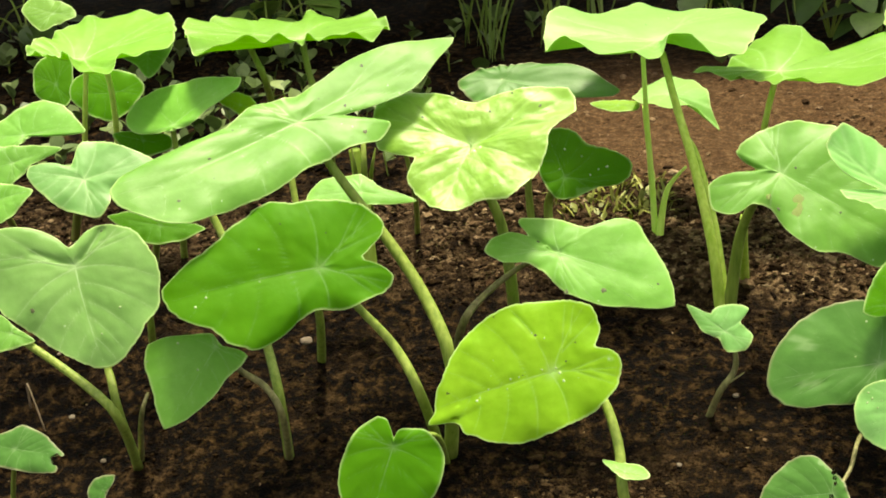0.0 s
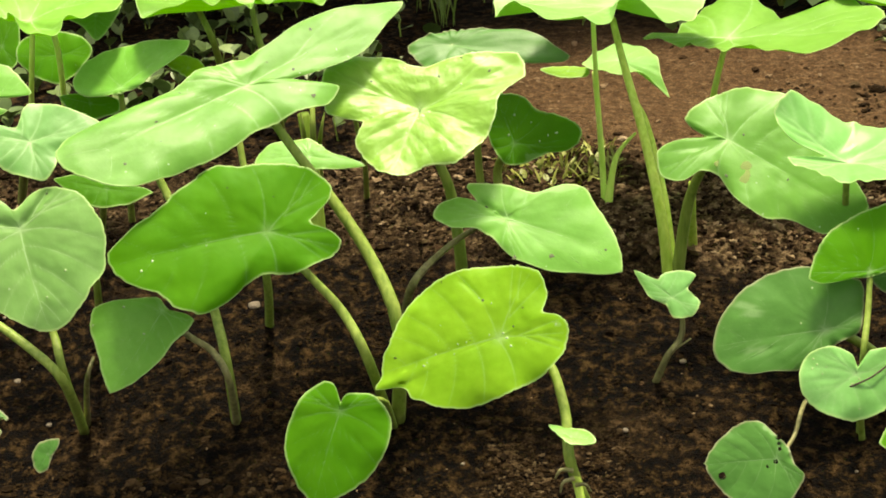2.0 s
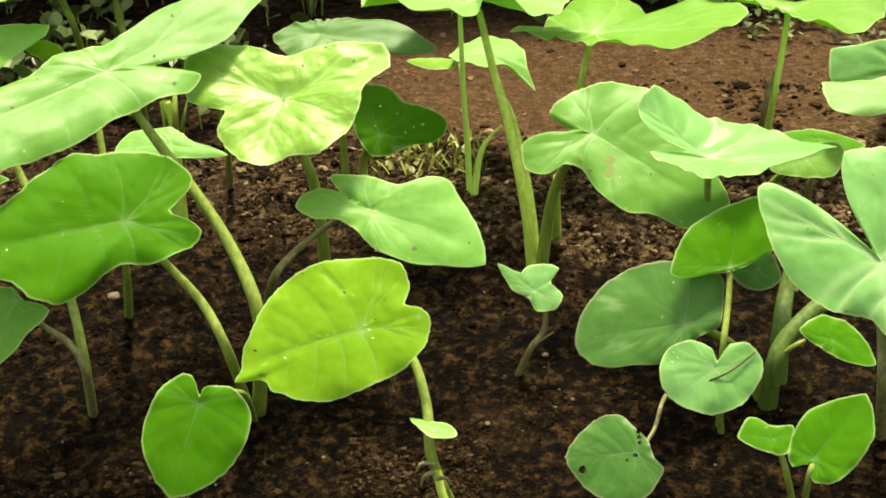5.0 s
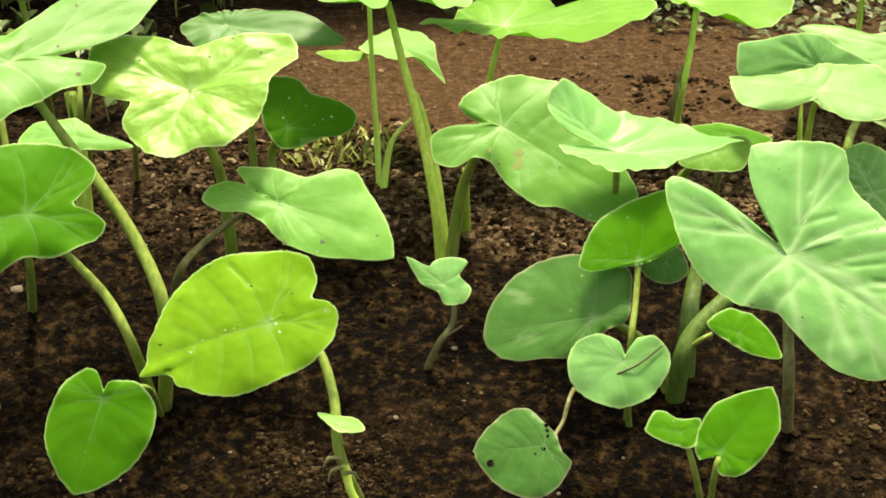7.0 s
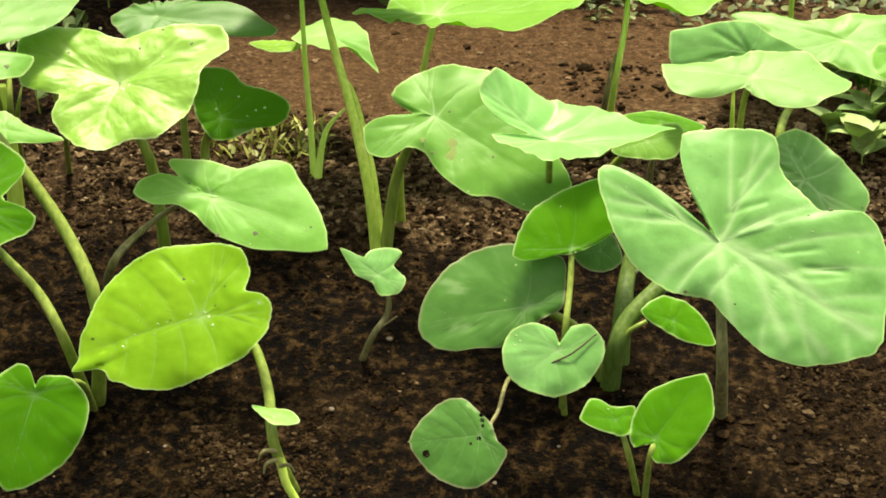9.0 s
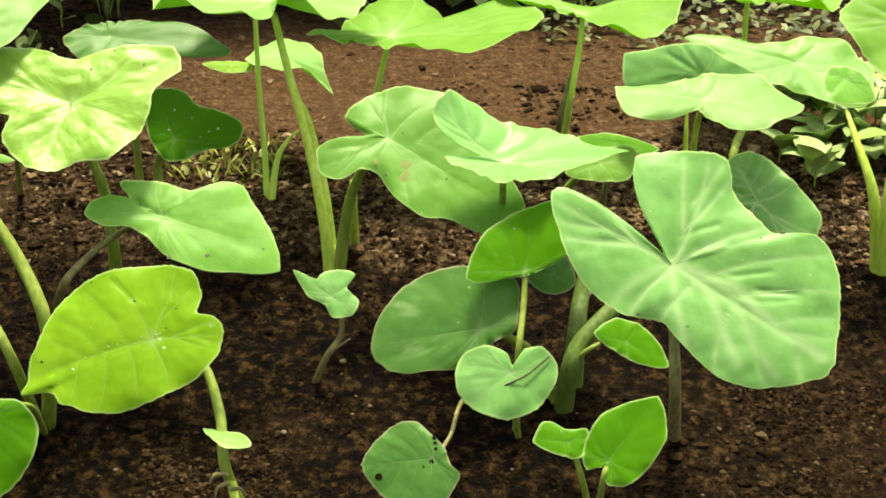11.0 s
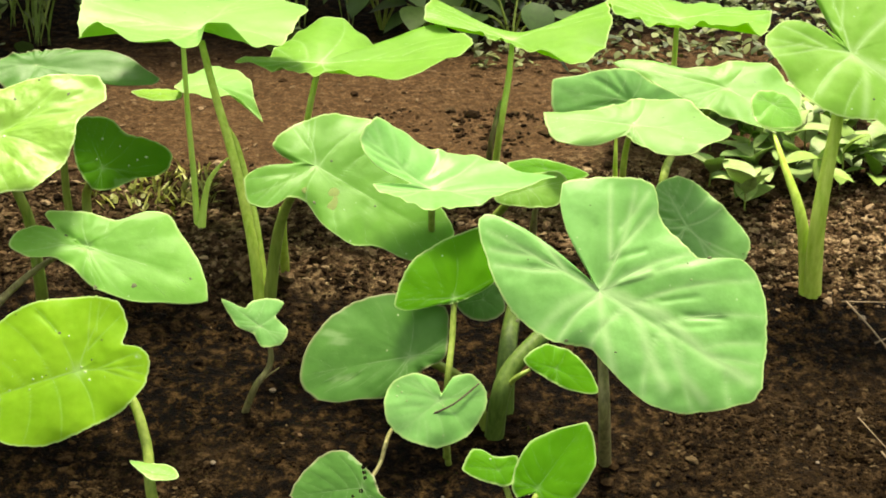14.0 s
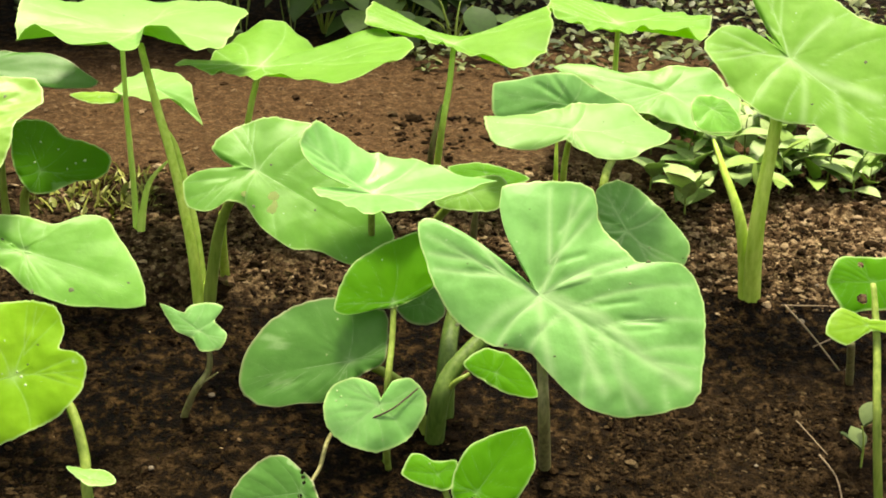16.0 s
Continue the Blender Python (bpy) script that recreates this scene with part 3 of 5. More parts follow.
petiole(taro, [(-0.466, 2.748, -0.075), (-0.419, 2.561, 0.088), (-0.384, 2.602, 0.120), (-0.322, 2.610, 0.166), (-0.262, 2.569, 0.204)], 0.0087, 0.0036, STEM_DRY, "sheath")
taro = plant((-0.977, 2.484, -0.126), "taro plant with a large heart-shaped mid-green leaf")
blade(taro, (0.002, -0.143, 0.421), (14.8, 53.6, -66.8), [160, 165, 165, 158, 151, 147, 146, 145, 138, 133, 129, 123, 117, 111, 107, 100, 91, 83, 74, 65, 57, 48, 39, 34, 31, 30, 35, 52, 72, 93, 115, 135, 147, 149, 150, 151, 148, 141, 135, 129, 124, 121, 120, 121, 126, 132, 140, 149], None, 'pale', 7, vein=1.5, blots=[(0.054, -0.074, 0.007), (-0.044, 0.05, 0.005)], specks=[(0.114, 0.023, 0.004), (0.081, 0.058, 0.005)], crease=[(-0.033, -0.059, -0.004, -0.012, 0.003, 0.006), (-0.044, 0.05, -0.008, 0.012, 0.003, 0.006)], net=2)
blade(taro, (-0.134, -0.110, 0.292), (38.8, 10.5, -12.7), [43, 32, 25, 20, 17, 15, 14, 13, 13, 12, 12, 13, 13, 14, 15, 17, 20, 25, 32, 42, 47, 53, 59, 67, 79, 93, 91, 81, 73, 66, 57, 49, 43, 39, 36, 34, 32, 30, 29, 28, 28, 27, 28, 29, 30, 33, 36, 40], None, 'green', 8)
petiole(taro, [(-0.980, 2.488, -0.145), (-0.920, 2.276, 0.068), (-0.981, 2.315, 0.106), (-1.064, 2.360, 0.141), (-1.113, 2.378, 0.163)], 0.0087, 0.0057)
petiole(taro, [(-0.980, 2.488, -0.145), (-0.929, 2.305, 0.062), (-0.952, 2.347, 0.119), (-0.982, 2.365, 0.199), (-0.980, 2.354, 0.288)], 0.0080, 0.0051)
petiole(taro, [(-0.980, 2.504, -0.141), (-0.904, 2.331, 0.038), (-0.893, 2.348, 0.074)], 0.0065, 0.0021, STEM_DRY, "sheath")
taro = plant((-0.721, 2.503, -0.121), "taro plant with a small deep green heart-shaped leaf")
blade(taro, (-0.060, -0.130, 0.262), (-44.8, 41.7, -131.2), [150, 129, 107, 90, 77, 65, 56, 52, 50, 49, 49, 50, 50, 50, 50, 36, 11, 9, 9, 8, 8, 7, 7, 7, 8, 8, 9, 10, 12, 15, 18, 21, 23, 25, 28, 32, 37, 45, 59, 84, 105, 110, 114, 115, 116, 120, 128, 139], None, 'green', 9, specks=[(0.027, -0.053, 0.005), (0.046, -0.005, 0.004), (0.075, -0.078, 0.005)])
petiole(taro, [(-0.721, 2.503, -0.141), (-0.686, 2.361, 0.026), (-0.714, 2.384, 0.064), (-0.753, 2.389, 0.091), (-0.783, 2.381, 0.135)], 0.0065, 0.0043, STEM_DRY, "sheath")
petiole(taro, [(-0.721, 2.503, -0.141), (-0.700, 2.412, 0.023), (-0.730, 2.486, 0.078), (-0.770, 2.560, 0.165), (-0.823, 2.629, 0.218), (-0.853, 2.657, 0.269)], 0.0087, 0.0065)
taro = plant((-0.705, 2.736, -0.058), "bare upright taro stalks rising from dark soil")
petiole(taro, [(-0.705, 2.733, -0.079), (-0.664, 2.589, 0.089), (-0.686, 2.637, 0.161), (-0.712, 2.701, 0.269), (-0.724, 2.738, 0.335)], 0.0080, 0.0051)
petiole(taro, [(-1.012, 2.725, -0.081), (-0.942, 2.546, 0.092), (-0.956, 2.583, 0.158)], 0.0072, 0.0057)
taro = plant((-1.148, 2.439, -0.138), "young taro plant with a torn deep green leaf")
blade(taro, (0.108, -0.286, 0.221), (45.0, 0.7, -10.7), [82, 74, 67, 62, 58, 55, 52, 49, 46, 44, 42, 41, 40, 39, 39, 38, 38, 38, 36, 35, 35, 34, 33, 32, 32, 32, 32, 33, 34, 36, 40, 45, 53, 66, 82, 85, 82, 79, 76, 72, 69, 62, 55, 48, 43, 39, 37, 34, 33, 32, 31, 30, 30, 30, 30, 30, 31, 32, 33, 34, 36, 38, 41, 45, 49, 54, 61, 70, 81, 82, 72, 73], None, 'dusky', 10, hole=[(0.072, -0.008, 0.009), (0.08, 0.012, 0.007)], net=2)
petiole(taro, [(-1.176, 2.401, -0.168), (-1.042, 2.157, 0.079)], 0.0043, 0.0036)
taro = plant((-1.024, 2.402, -0.148), "tiny yellow-green taro shoot on the moist soil")
blade(taro, (0.112, -0.256, 0.166), (46.1, -43.8, 33.6), [28, 26, 24, 23, 22, 21, 21, 20, 20, 21, 21, 21, 21, 21, 21, 22, 23, 23, 24, 24, 25, 25, 27, 28, 29, 30, 30, 28, 25, 23, 18, 14, 12, 10, 9, 9, 8, 8, 8, 8, 8, 9, 10, 11, 14, 17, 21, 25], None, 'dusky', 11)
taro = plant((-1.319, 3.234, 0.000), "taro plant with overlapping pale waxy leaves")
blade(taro, (0.265, -0.587, 0.320), (-40.0, 2.1, -167.5), [85, 79, 73, 70, 68, 66, 65, 64, 64, 64, 66, 68, 71, 75, 78, 74, 70, 66, 59, 54, 51, 51, 58, 73, 94, 121, 114, 103, 95, 89, 84, 80, 78, 77, 76, 75, 74, 67, 53, 45, 41, 41, 48, 67, 84, 100, 101, 93], None, 'waxy', 12)
blade(taro, (0.125, -0.481, 0.365), (38.0, -0.7, 0.9), [112, 108, 100, 95, 92, 89, 87, 82, 79, 76, 73, 70, 65, 60, 57, 55, 53, 53, 53, 55, 58, 63, 71, 82, 96, 98, 90, 82, 76, 70, 59, 45, 36, 30, 26, 22, 19, 17, 15, 13, 13, 12, 12, 12, 13, 14, 15, 18], None, 'green', 13)
blade(taro, (0.128, -0.557, 0.341), (43.9, -11.1, 16.3), [90, 73, 59, 51, 45, 41, 38, 36, 34, 34, 34, 34, 35, 36, 39, 42, 46, 52, 59, 66, 69, 72, 75, 78, 75, 68, 62, 57, 54, 52, 50, 49, 47, 44, 41, 38, 35, 34, 32, 31, 31, 31, 31, 32, 34, 37, 45, 61], None, 'green', 14)
blade(taro, (0.130, -0.646, 0.309), (43.6, -12.5, 12.8), [62, 53, 46, 41, 37, 35, 33, 32, 31, 31, 31, 30, 31, 32, 33, 35, 37, 41, 45, 49, 50, 52, 53, 54, 55, 56, 52, 49, 46, 45, 43, 42, 42, 43, 44, 43, 43, 43, 42, 42, 42, 42, 42, 43, 45, 48, 52, 59], None, 'green', 15)
petiole(taro, [(-1.308, 3.203, -0.020), (-1.088, 2.692, 0.260), (-1.058, 2.655, 0.315)], 0.0087, 0.0065)
petiole(taro, [(-1.409, 3.178, -0.020), (-1.188, 2.596, 0.304)], 0.0072, 0.0057)
taro = plant((-1.297, 3.460, 0.000), "tall taro plant with ruffled yellow-green leaf on thin stalks")
blade(taro, (0.129, -0.419, 0.413), (-20.8, 7.4, -161.4), [97, 87, 80, 74, 69, 67, 65, 65, 66, 69, 74, 111, 143, 161, 162, 150, 127, 121, 126, 136, 152, 170, 175, 175, 176, 179, 185, 193, 201, 200, 192, 185, 177, 165, 154, 146, 138, 127, 117, 110, 104, 101, 99, 99, 99, 100, 101, 100], [43, 47, 50, 53, 55, 58, 60, 62, 64, 66, 69, 77, 83, 82, 75, 67, 60, 55, 51, 46, 39, 31, 23, 16, 8, 1, -6, -14, -21, -27, -29, -31, -30, -24, -18, -15, -14, -9, -2, 4, 9, 14, 19, 24, 29, 32, 36, 39], 'fresh', 16, ruffle=0.03)
blade(taro, (0.027, -0.271, 0.463), (-34.7, -4.9, 172.9), [68, 62, 56, 52, 49, 47, 46, 45, 45, 45, 45, 43, 39, 36, 33, 31, 31, 30, 31, 32, 33, 36, 39, 43, 47, 45, 43, 40, 38, 36, 34, 33, 32, 31, 31, 31, 31, 33, 34, 37, 41, 46, 54, 63, 69, 70, 71, 70], None, 'fresh', 17)
blade(taro, (0.216, -0.306, 0.387), (-14.7, 58.9, -87.0), [49, 47, 44, 41, 38, 37, 35, 35, 35, 35, 36, 38, 40, 44, 48, 52, 45, 33, 27, 22, 19, 17, 16, 15, 14, 14, 14, 14, 14, 15, 16, 17, 19, 22, 26, 31, 40, 51, 46, 40, 36, 34, 33, 33, 34, 37, 40, 45], None, 'green', 18)
blade(taro, (-0.060, -0.095, 0.265), (-53.2, 16.5, -168.0), [49, 47, 46, 45, 43, 42, 42, 41, 42, 43, 45, 47, 51, 54, 52, 48, 45, 42, 39, 38, 37, 37, 37, 37, 39, 40, 43, 47, 52, 59, 66, 66, 66, 65, 65, 66, 68, 68, 67, 65, 63, 61, 57, 54, 51, 50, 49, 48], None, 'deep', 19)
blade(taro, (0.073, -0.133, 0.255), (-54.9, 4.8, -176.6), [91, 84, 77, 72, 69, 66, 64, 62, 60, 60, 60, 60, 59, 57, 55, 54, 53, 53, 53, 54, 55, 57, 60, 64, 67, 67, 65, 62, 60, 58, 55, 53, 51, 50, 50, 50, 52, 54, 56, 60, 63, 68, 73, 80, 89, 94, 94, 93], None, 'deep', 20)
blade(taro, (0.227, -0.437, 0.255), (-44.1, -10.1, 169.8), [65, 59, 53, 48, 44, 41, 39, 38, 36, 34, 33, 32, 32, 32, 32, 33, 34, 35, 36, 38, 40, 43, 48, 53, 59, 58, 56, 52, 45, 37, 32, 28, 25, 23, 22, 21, 21, 20, 21, 21, 22, 23, 25, 27, 31, 36, 43, 53], None, 'deep', 21)
petiole(taro, [(-1.369, 3.464, -0.020), (-1.231, 3.149, 0.226), (-1.179, 3.070, 0.382), (-1.170, 3.049, 0.407)], 0.0059, 0.0046, STEM_LIFTED)
petiole(taro, [(-1.277, 3.425, -0.020), (-1.170, 3.165, 0.242), (-1.154, 3.112, 0.368), (-1.163, 3.061, 0.407)], 0.0066, 0.0051, STEM_LIFTED)
taro = plant((-1.086, 3.222, 0.000), "taro plant with a cupped pale green leaf")
blade(taro, (0.099, -0.273, 0.309), (25.9, -28.9, 19.9), [154, 138, 126, 116, 110, 104, 100, 97, 96, 97, 98, 101, 104, 109, 114, 117, 115, 112, 104, 92, 74, 49, 35, 28, 23, 19, 17, 16, 15, 14, 13, 13, 13, 13, 13, 13, 14, 15, 16, 18, 21, 25, 30, 38, 50, 60, 75, 141], None, 'green', 22)
blade(taro, (0.210, -0.196, 0.319), (-23.4, -9.1, 159.8), [59, 46, 36, 30, 26, 23, 22, 20, 19, 19, 19, 19, 20, 21, 23, 26, 29, 34, 39, 40, 39, 38, 37, 37, 37, 36, 35, 32, 30, 29, 28, 27, 27, 27, 27, 28, 28, 29, 29, 31, 32, 35, 38, 42, 48, 53, 56, 59], None, 'young', 23)
blade(taro, (0.136, -0.527, 0.214), (-34.3, -7.5, 169.2), [102, 84, 68, 59, 53, 49, 46, 44, 42, 41, 40, 39, 38, 37, 37, 37, 38, 39, 41, 43, 47, 51, 56, 62, 70, 81, 63, 40, 32, 27, 24, 22, 20, 19, 19, 18, 19, 19, 20, 21, 23, 25, 29, 34, 42, 53, 66, 82], None, 'deep', 24)
petiole(taro, [(-1.040, 3.074, -0.020), (-0.990, 2.948, 0.179), (-0.989, 2.958, 0.253), (-0.989, 2.957, 0.304)], 0.0072, 0.0051)
petiole(taro, [(-0.994, 3.441, -0.020), (-0.882, 3.056, 0.238), (-0.878, 3.033, 0.312)], 0.0057, 0.0041)
petiole(taro, [(-1.080, 2.993, -0.020), (-0.958, 2.703, 0.209)], 0.0072, 0.0057)
taro = plant((-0.944, 3.438, 0.000), "taro plant with a ruffled leaf seen edge-on on bent stalks")
blade(taro, (0.173, -0.301, 0.411), (-14.9, 1.5, -174.5), [216, 215, 214, 215, 218, 222, 184, 154, 137, 123, 107, 88, 77, 73, 78, 89, 110, 136, 146, 156, 168, 177, 173, 169, 166, 164, 160, 159, 160, 162, 165, 162, 151, 145, 153, 162, 157, 152, 152, 155, 163, 173, 183, 188, 191, 195, 201, 208], [56, 62, 65, 67, 69, 72, 78, 78, 77, 75, 67, 52, 43, 38, 40, 44, 54, 63, 61, 55, 48, 39, 31, 23, 16, 8, -0, -9, -17, -26, -34, -41, -45, -47, -44, -40, -46, -51, -51, -46, -41, -34, -24, -13, 0, 14, 28, 43], 'fresh', 25, ruffle=0.05)
blade(taro, (0.326, -0.630, 0.225), (-29.6, 4.8, -171.6), [97, 74, 58, 48, 41, 36, 33, 31, 30, 29, 28, 29, 29, 30, 32, 34, 38, 42, 49, 60, 76, 102, 70, 48, 38, 35, 32, 30, 30, 29, 30, 30, 31, 33, 35, 37, 39, 40, 42, 45, 48, 53, 60, 68, 79, 85, 91, 96], None, 'green', 26)
petiole(taro, [(-0.826, 3.533, -0.020), (-0.747, 3.137, 0.274), (-0.763, 3.136, 0.331), (-0.774, 3.144, 0.405)], 0.0087, 0.0057)
petiole(taro, [(-0.973, 3.689, -0.020), (-0.872, 3.230, 0.281), (-0.883, 3.196, 0.361), (-0.894, 3.169, 0.406)], 0.0087, 0.0051)
petiole(taro, [(-0.717, 3.264, -0.020), (-0.664, 2.998, 0.174), (-0.663, 2.974, 0.247)], 0.0107, 0.0010)
petiole(taro, [(-0.699, 3.263, -0.020), (-0.639, 3.001, 0.172), (-0.620, 2.980, 0.244)], 0.0098, 0.0010)
petiole(taro, [(-0.705, 3.248, -0.020), (-0.646, 2.981, 0.180), (-0.644, 2.997, 0.268)], 0.0090, 0.0041)
petiole(taro, [(-0.593, 3.197, -0.020), (-0.557, 2.999, 0.137), (-0.557, 2.937, 0.249)], 0.0057, 0.0043)
petiole(taro, [(-0.657, 3.0, -0.02), (-0.657, 3.0, 0.16), (-0.664, 3.0, 0.235)], 0.017, 0.011, STEM_PALE, "sheath")
taro = plant((-0.325, 3.184, 0.000), "taro plant with a blue-green leaf and a deep green leaf")
# blue-green kind also puts the shadow across this blade into its colour
blade(taro, (-0.077, -0.010, 0.306), (32.7, 4.6, -7.2), [226, 199, 180, 164, 146, 125, 103, 86, 73, 64, 57, 52, 48, 44, 42, 40, 38, 37, 36, 36, 35, 35, 35, 36, 36, 37, 38, 39, 41, 43, 46, 49, 53, 58, 63, 68, 73, 79, 84, 85, 83, 81, 79, 77, 76, 74, 73, 71, 68, 65, 63, 62, 60, 59, 58, 58, 58, 57, 56, 55, 54, 53, 53, 53, 54, 55, 58, 62, 67, 74, 160, 216], None, 'dusky', 27, vein=0.35, ruffle=0.03, specks=[(0.0, 0.0, 0.0052)])
blade(taro, (0.040, -0.088, 0.133), (-38.0, -43.3, 128.8), [107, 95, 82, 72, 65, 58, 53, 49, 46, 43, 41, 40, 39, 39, 39, 40, 41, 42, 42, 42, 42, 42, 42, 43, 45, 46, 48, 50, 54, 59, 68, 103, 121, 129, 126, 116, 104, 95, 85, 79, 77, 80, 86, 93, 97, 99, 102, 105], None, 'deep', 29, specks=[(0.049, -0.025, 0.005), (0.02, -0.047, 0.0045), (0.021, 0.002, 0.004), (-0.019, -0.063, 0.004), (-0.023, -0.079, 0.005), (-0.02, -0.044, 0.004)], patch=[(-0.046, -0.013, 0.016), (-0.05, -0.03, 0.012)])
petiole(taro, [(-0.323, 3.155, -0.020), (-0.326, 3.166, 0.055), (-0.299, 3.118, 0.114)], 0.0101, 0.0072)
petiole(taro, [(-0.356, 3.156, -0.020), (-0.361, 3.146, 0.099), (-0.354, 3.132, 0.297)], 0.0087, 0.0057)
taro = plant((-0.001, 2.866, -0.023), "tall taro plant with thick stalk, flat pale leaf and holed leaf")
blade(taro, (-0.102, 0.209, 0.426), (-1.0, 12.0, -94.6), [194, 141, 104, 110, 139, 178, 177, 173, 168, 165, 163, 164, 167, 174, 184, 199, 217, 228, 230, 225, 213, 202, 195, 191, 189, 189, 185, 180, 175, 173, 174, 178, 185, 194, 203, 204, 203, 204, 205, 210, 214, 212, 208, 208, 211, 214, 203, 189], [63, 45, 62, 70, 78, 48, 31, 20, 14, 10, 7, 4, 1, -2, -4, -8, -12, -20, -31, -38, -41, -41, -40, -36, -32, -28, -24, -21, -18, -12, -5, 4, 13, 23, 31, 32, 30, 26, 23, 21, 30, 58, 86, 91, 89, 85, 83, 80], 'pale', 30, ruffle=0.01)
blade(taro, (0.097, -0.117, 0.288), (37.3, 20.8, -20.0), [253, 232, 205, 183, 167, 156, 148, 142, 137, 134, 132, 131, 131, 131, 130, 124, 119, 115, 111, 107, 104, 99, 95, 92, 89, 87, 86, 84, 84, 82, 81, 80, 80, 80, 80, 79, 79, 66, 47, 37, 34, 45, 75, 101, 117, 122, 124, 126, 127, 121, 115, 105, 77, 72, 68, 66, 66, 66, 72, 81, 95, 112, 125, 139, 155, 162, 169, 184, 223, 237, 251, 258], None, 'green', 31, scars=[(0.046, -0.034, 0.022), (0.06, -0.048, 0.024), (0.004, -0.05, 0.011)], blots=[(0.03, -0.06, 0.006), (0.12, -0.02, 0.005), (0.02, 0.02, 0.005)])
petiole(taro, [(-0.001, 2.869, -0.042), (-0.013, 2.893, 0.070), (-0.042, 2.963, 0.194), (-0.075, 3.025, 0.301), (-0.097, 3.067, 0.382)], 0.0111, 0.0059, STEM_PALE)
petiole(taro, [(0.009, 2.869, -0.042), (-0.009, 2.956, 0.087), (-0.037, 3.047, 0.184), (-0.057, 3.070, 0.220)], 0.0098, 0.0041, STEM_PALE)
petiole(taro, [(0.014, 2.873, -0.041), (0.034, 2.860, 0.104), (0.062, 2.815, 0.195), (0.098, 2.770, 0.257)], 0.0123, 0.0057)
petiole(taro, [(0.044, 2.950, -0.020), (0.040, 2.879, 0.096), (0.043, 2.895, 0.132)], 0.0087, 0.0072, STEM_PALE)
taro = plant((-0.122, 3.131, 0.000), "taro plant with thin stalk and small drooping waxy leaf")
blade(taro, (0.030, 0.189, 0.220), (14.9, 13.5, -41.3), [134, 114, 100, 92, 87, 83, 80, 78, 75, 73, 71, 69, 68, 68, 68, 68, 69, 70, 72, 74, 76, 76, 76, 77, 77, 78, 78, 78, 78, 75, 72, 70, 67, 65, 64, 63, 62, 61, 61, 61, 61, 62, 63, 65, 66, 69, 70, 73, 71, 69, 67, 65, 63, 62, 61, 61, 61, 62, 64, 66, 68, 71, 73, 73, 73, 72, 71, 72, 76, 82, 93, 112], [-22, -9, 0, 3, 6, 7, 8, 9, 9, 8, 6, 4, 2, 0, -2, -4, -6, -9, -11, -13, -15, -16, -18, -19, -20, -20, -21, -21, -21, -20, -19, -17, -16, -15, -14, -13, -11, -10, -9, -8, -7, -6, -5, -4, -3, -1, 0, 2, 4, 6, 7, 9, 10, 12, 13, 15, 16, 17, 19, 20, 21, 23, 24, 24, 24, 24, 23, 22, 22, 21, 19, 0], 'pale', 32)
blade(taro, (-0.070, 0.191, 0.198), (-21.7, -3.5, 171.4), [57, 48, 40, 34, 30, 27, 25, 23, 22, 21, 20, 19, 19, 19, 19, 19, 20, 21, 23, 25, 27, 31, 36, 40, 42, 43, 43, 42, 36, 30, 25, 22, 20, 19, 18, 17, 16, 16, 17, 17, 18, 19, 21, 23, 26, 30, 37, 46], None, 'young', 33)
petiole(taro, [(-0.120, 3.130, -0.020), (-0.124, 3.157, 0.088), (-0.131, 3.165, 0.212), (-0.135, 3.175, 0.342)], 0.0064, 0.0043, STEM_LIFTED)
petiole(taro, [(-0.115, 3.130, -0.020), (-0.097, 3.138, 0.084), (-0.059, 3.143, 0.133)], 0.0093, 0.0021, STEM_LIFTED)
petiole(taro, [(-0.120, 3.130, -0.020), (-0.129, 3.211, 0.115), (-0.138, 3.245, 0.223)], 0.0057, 0.0043, STEM_LIFTED)
taro = plant((0.047, 3.351, 0.000), "taro plant with a wide wavy yellow-green leaf")
blade(taro, (0.072, -0.151, 0.297), (-18.0, -0.3, 179.0), [161, 145, 130, 119, 111, 106, 103, 101, 100, 100, 101, 104, 109, 115, 123, 133, 147, 167, 190, 207, 227, 244, 257, 272, 280, 270, 260, 247, 222, 170, 162, 160, 163, 169, 176, 177, 175, 171, 159, 145, 135, 127, 121, 117, 116, 120, 131, 149], [5, 13, 20, 25, 29, 33, 37, 40, 44, 47, 50, 54, 57, 60, 62, 64, 65, 66, 66, 68, 70, 70, 67, 64, 55, 41, 26, 16, -3, -44, -45, -41, -36, -31, -26, -24, -25, -26, -29, -33, -34, -32, -29, -26, -22, -18, -12, -5], 'fresh', 34, ruffle=0.02)
petiole(taro, [(0.075, 3.350, -0.020), (0.090, 3.272, 0.153), (0.109, 3.230, 0.263), (0.118, 3.208, 0.290)], 0.0070, 0.0051, STEM_LIFTED)
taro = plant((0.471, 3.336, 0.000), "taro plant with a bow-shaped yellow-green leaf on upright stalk")
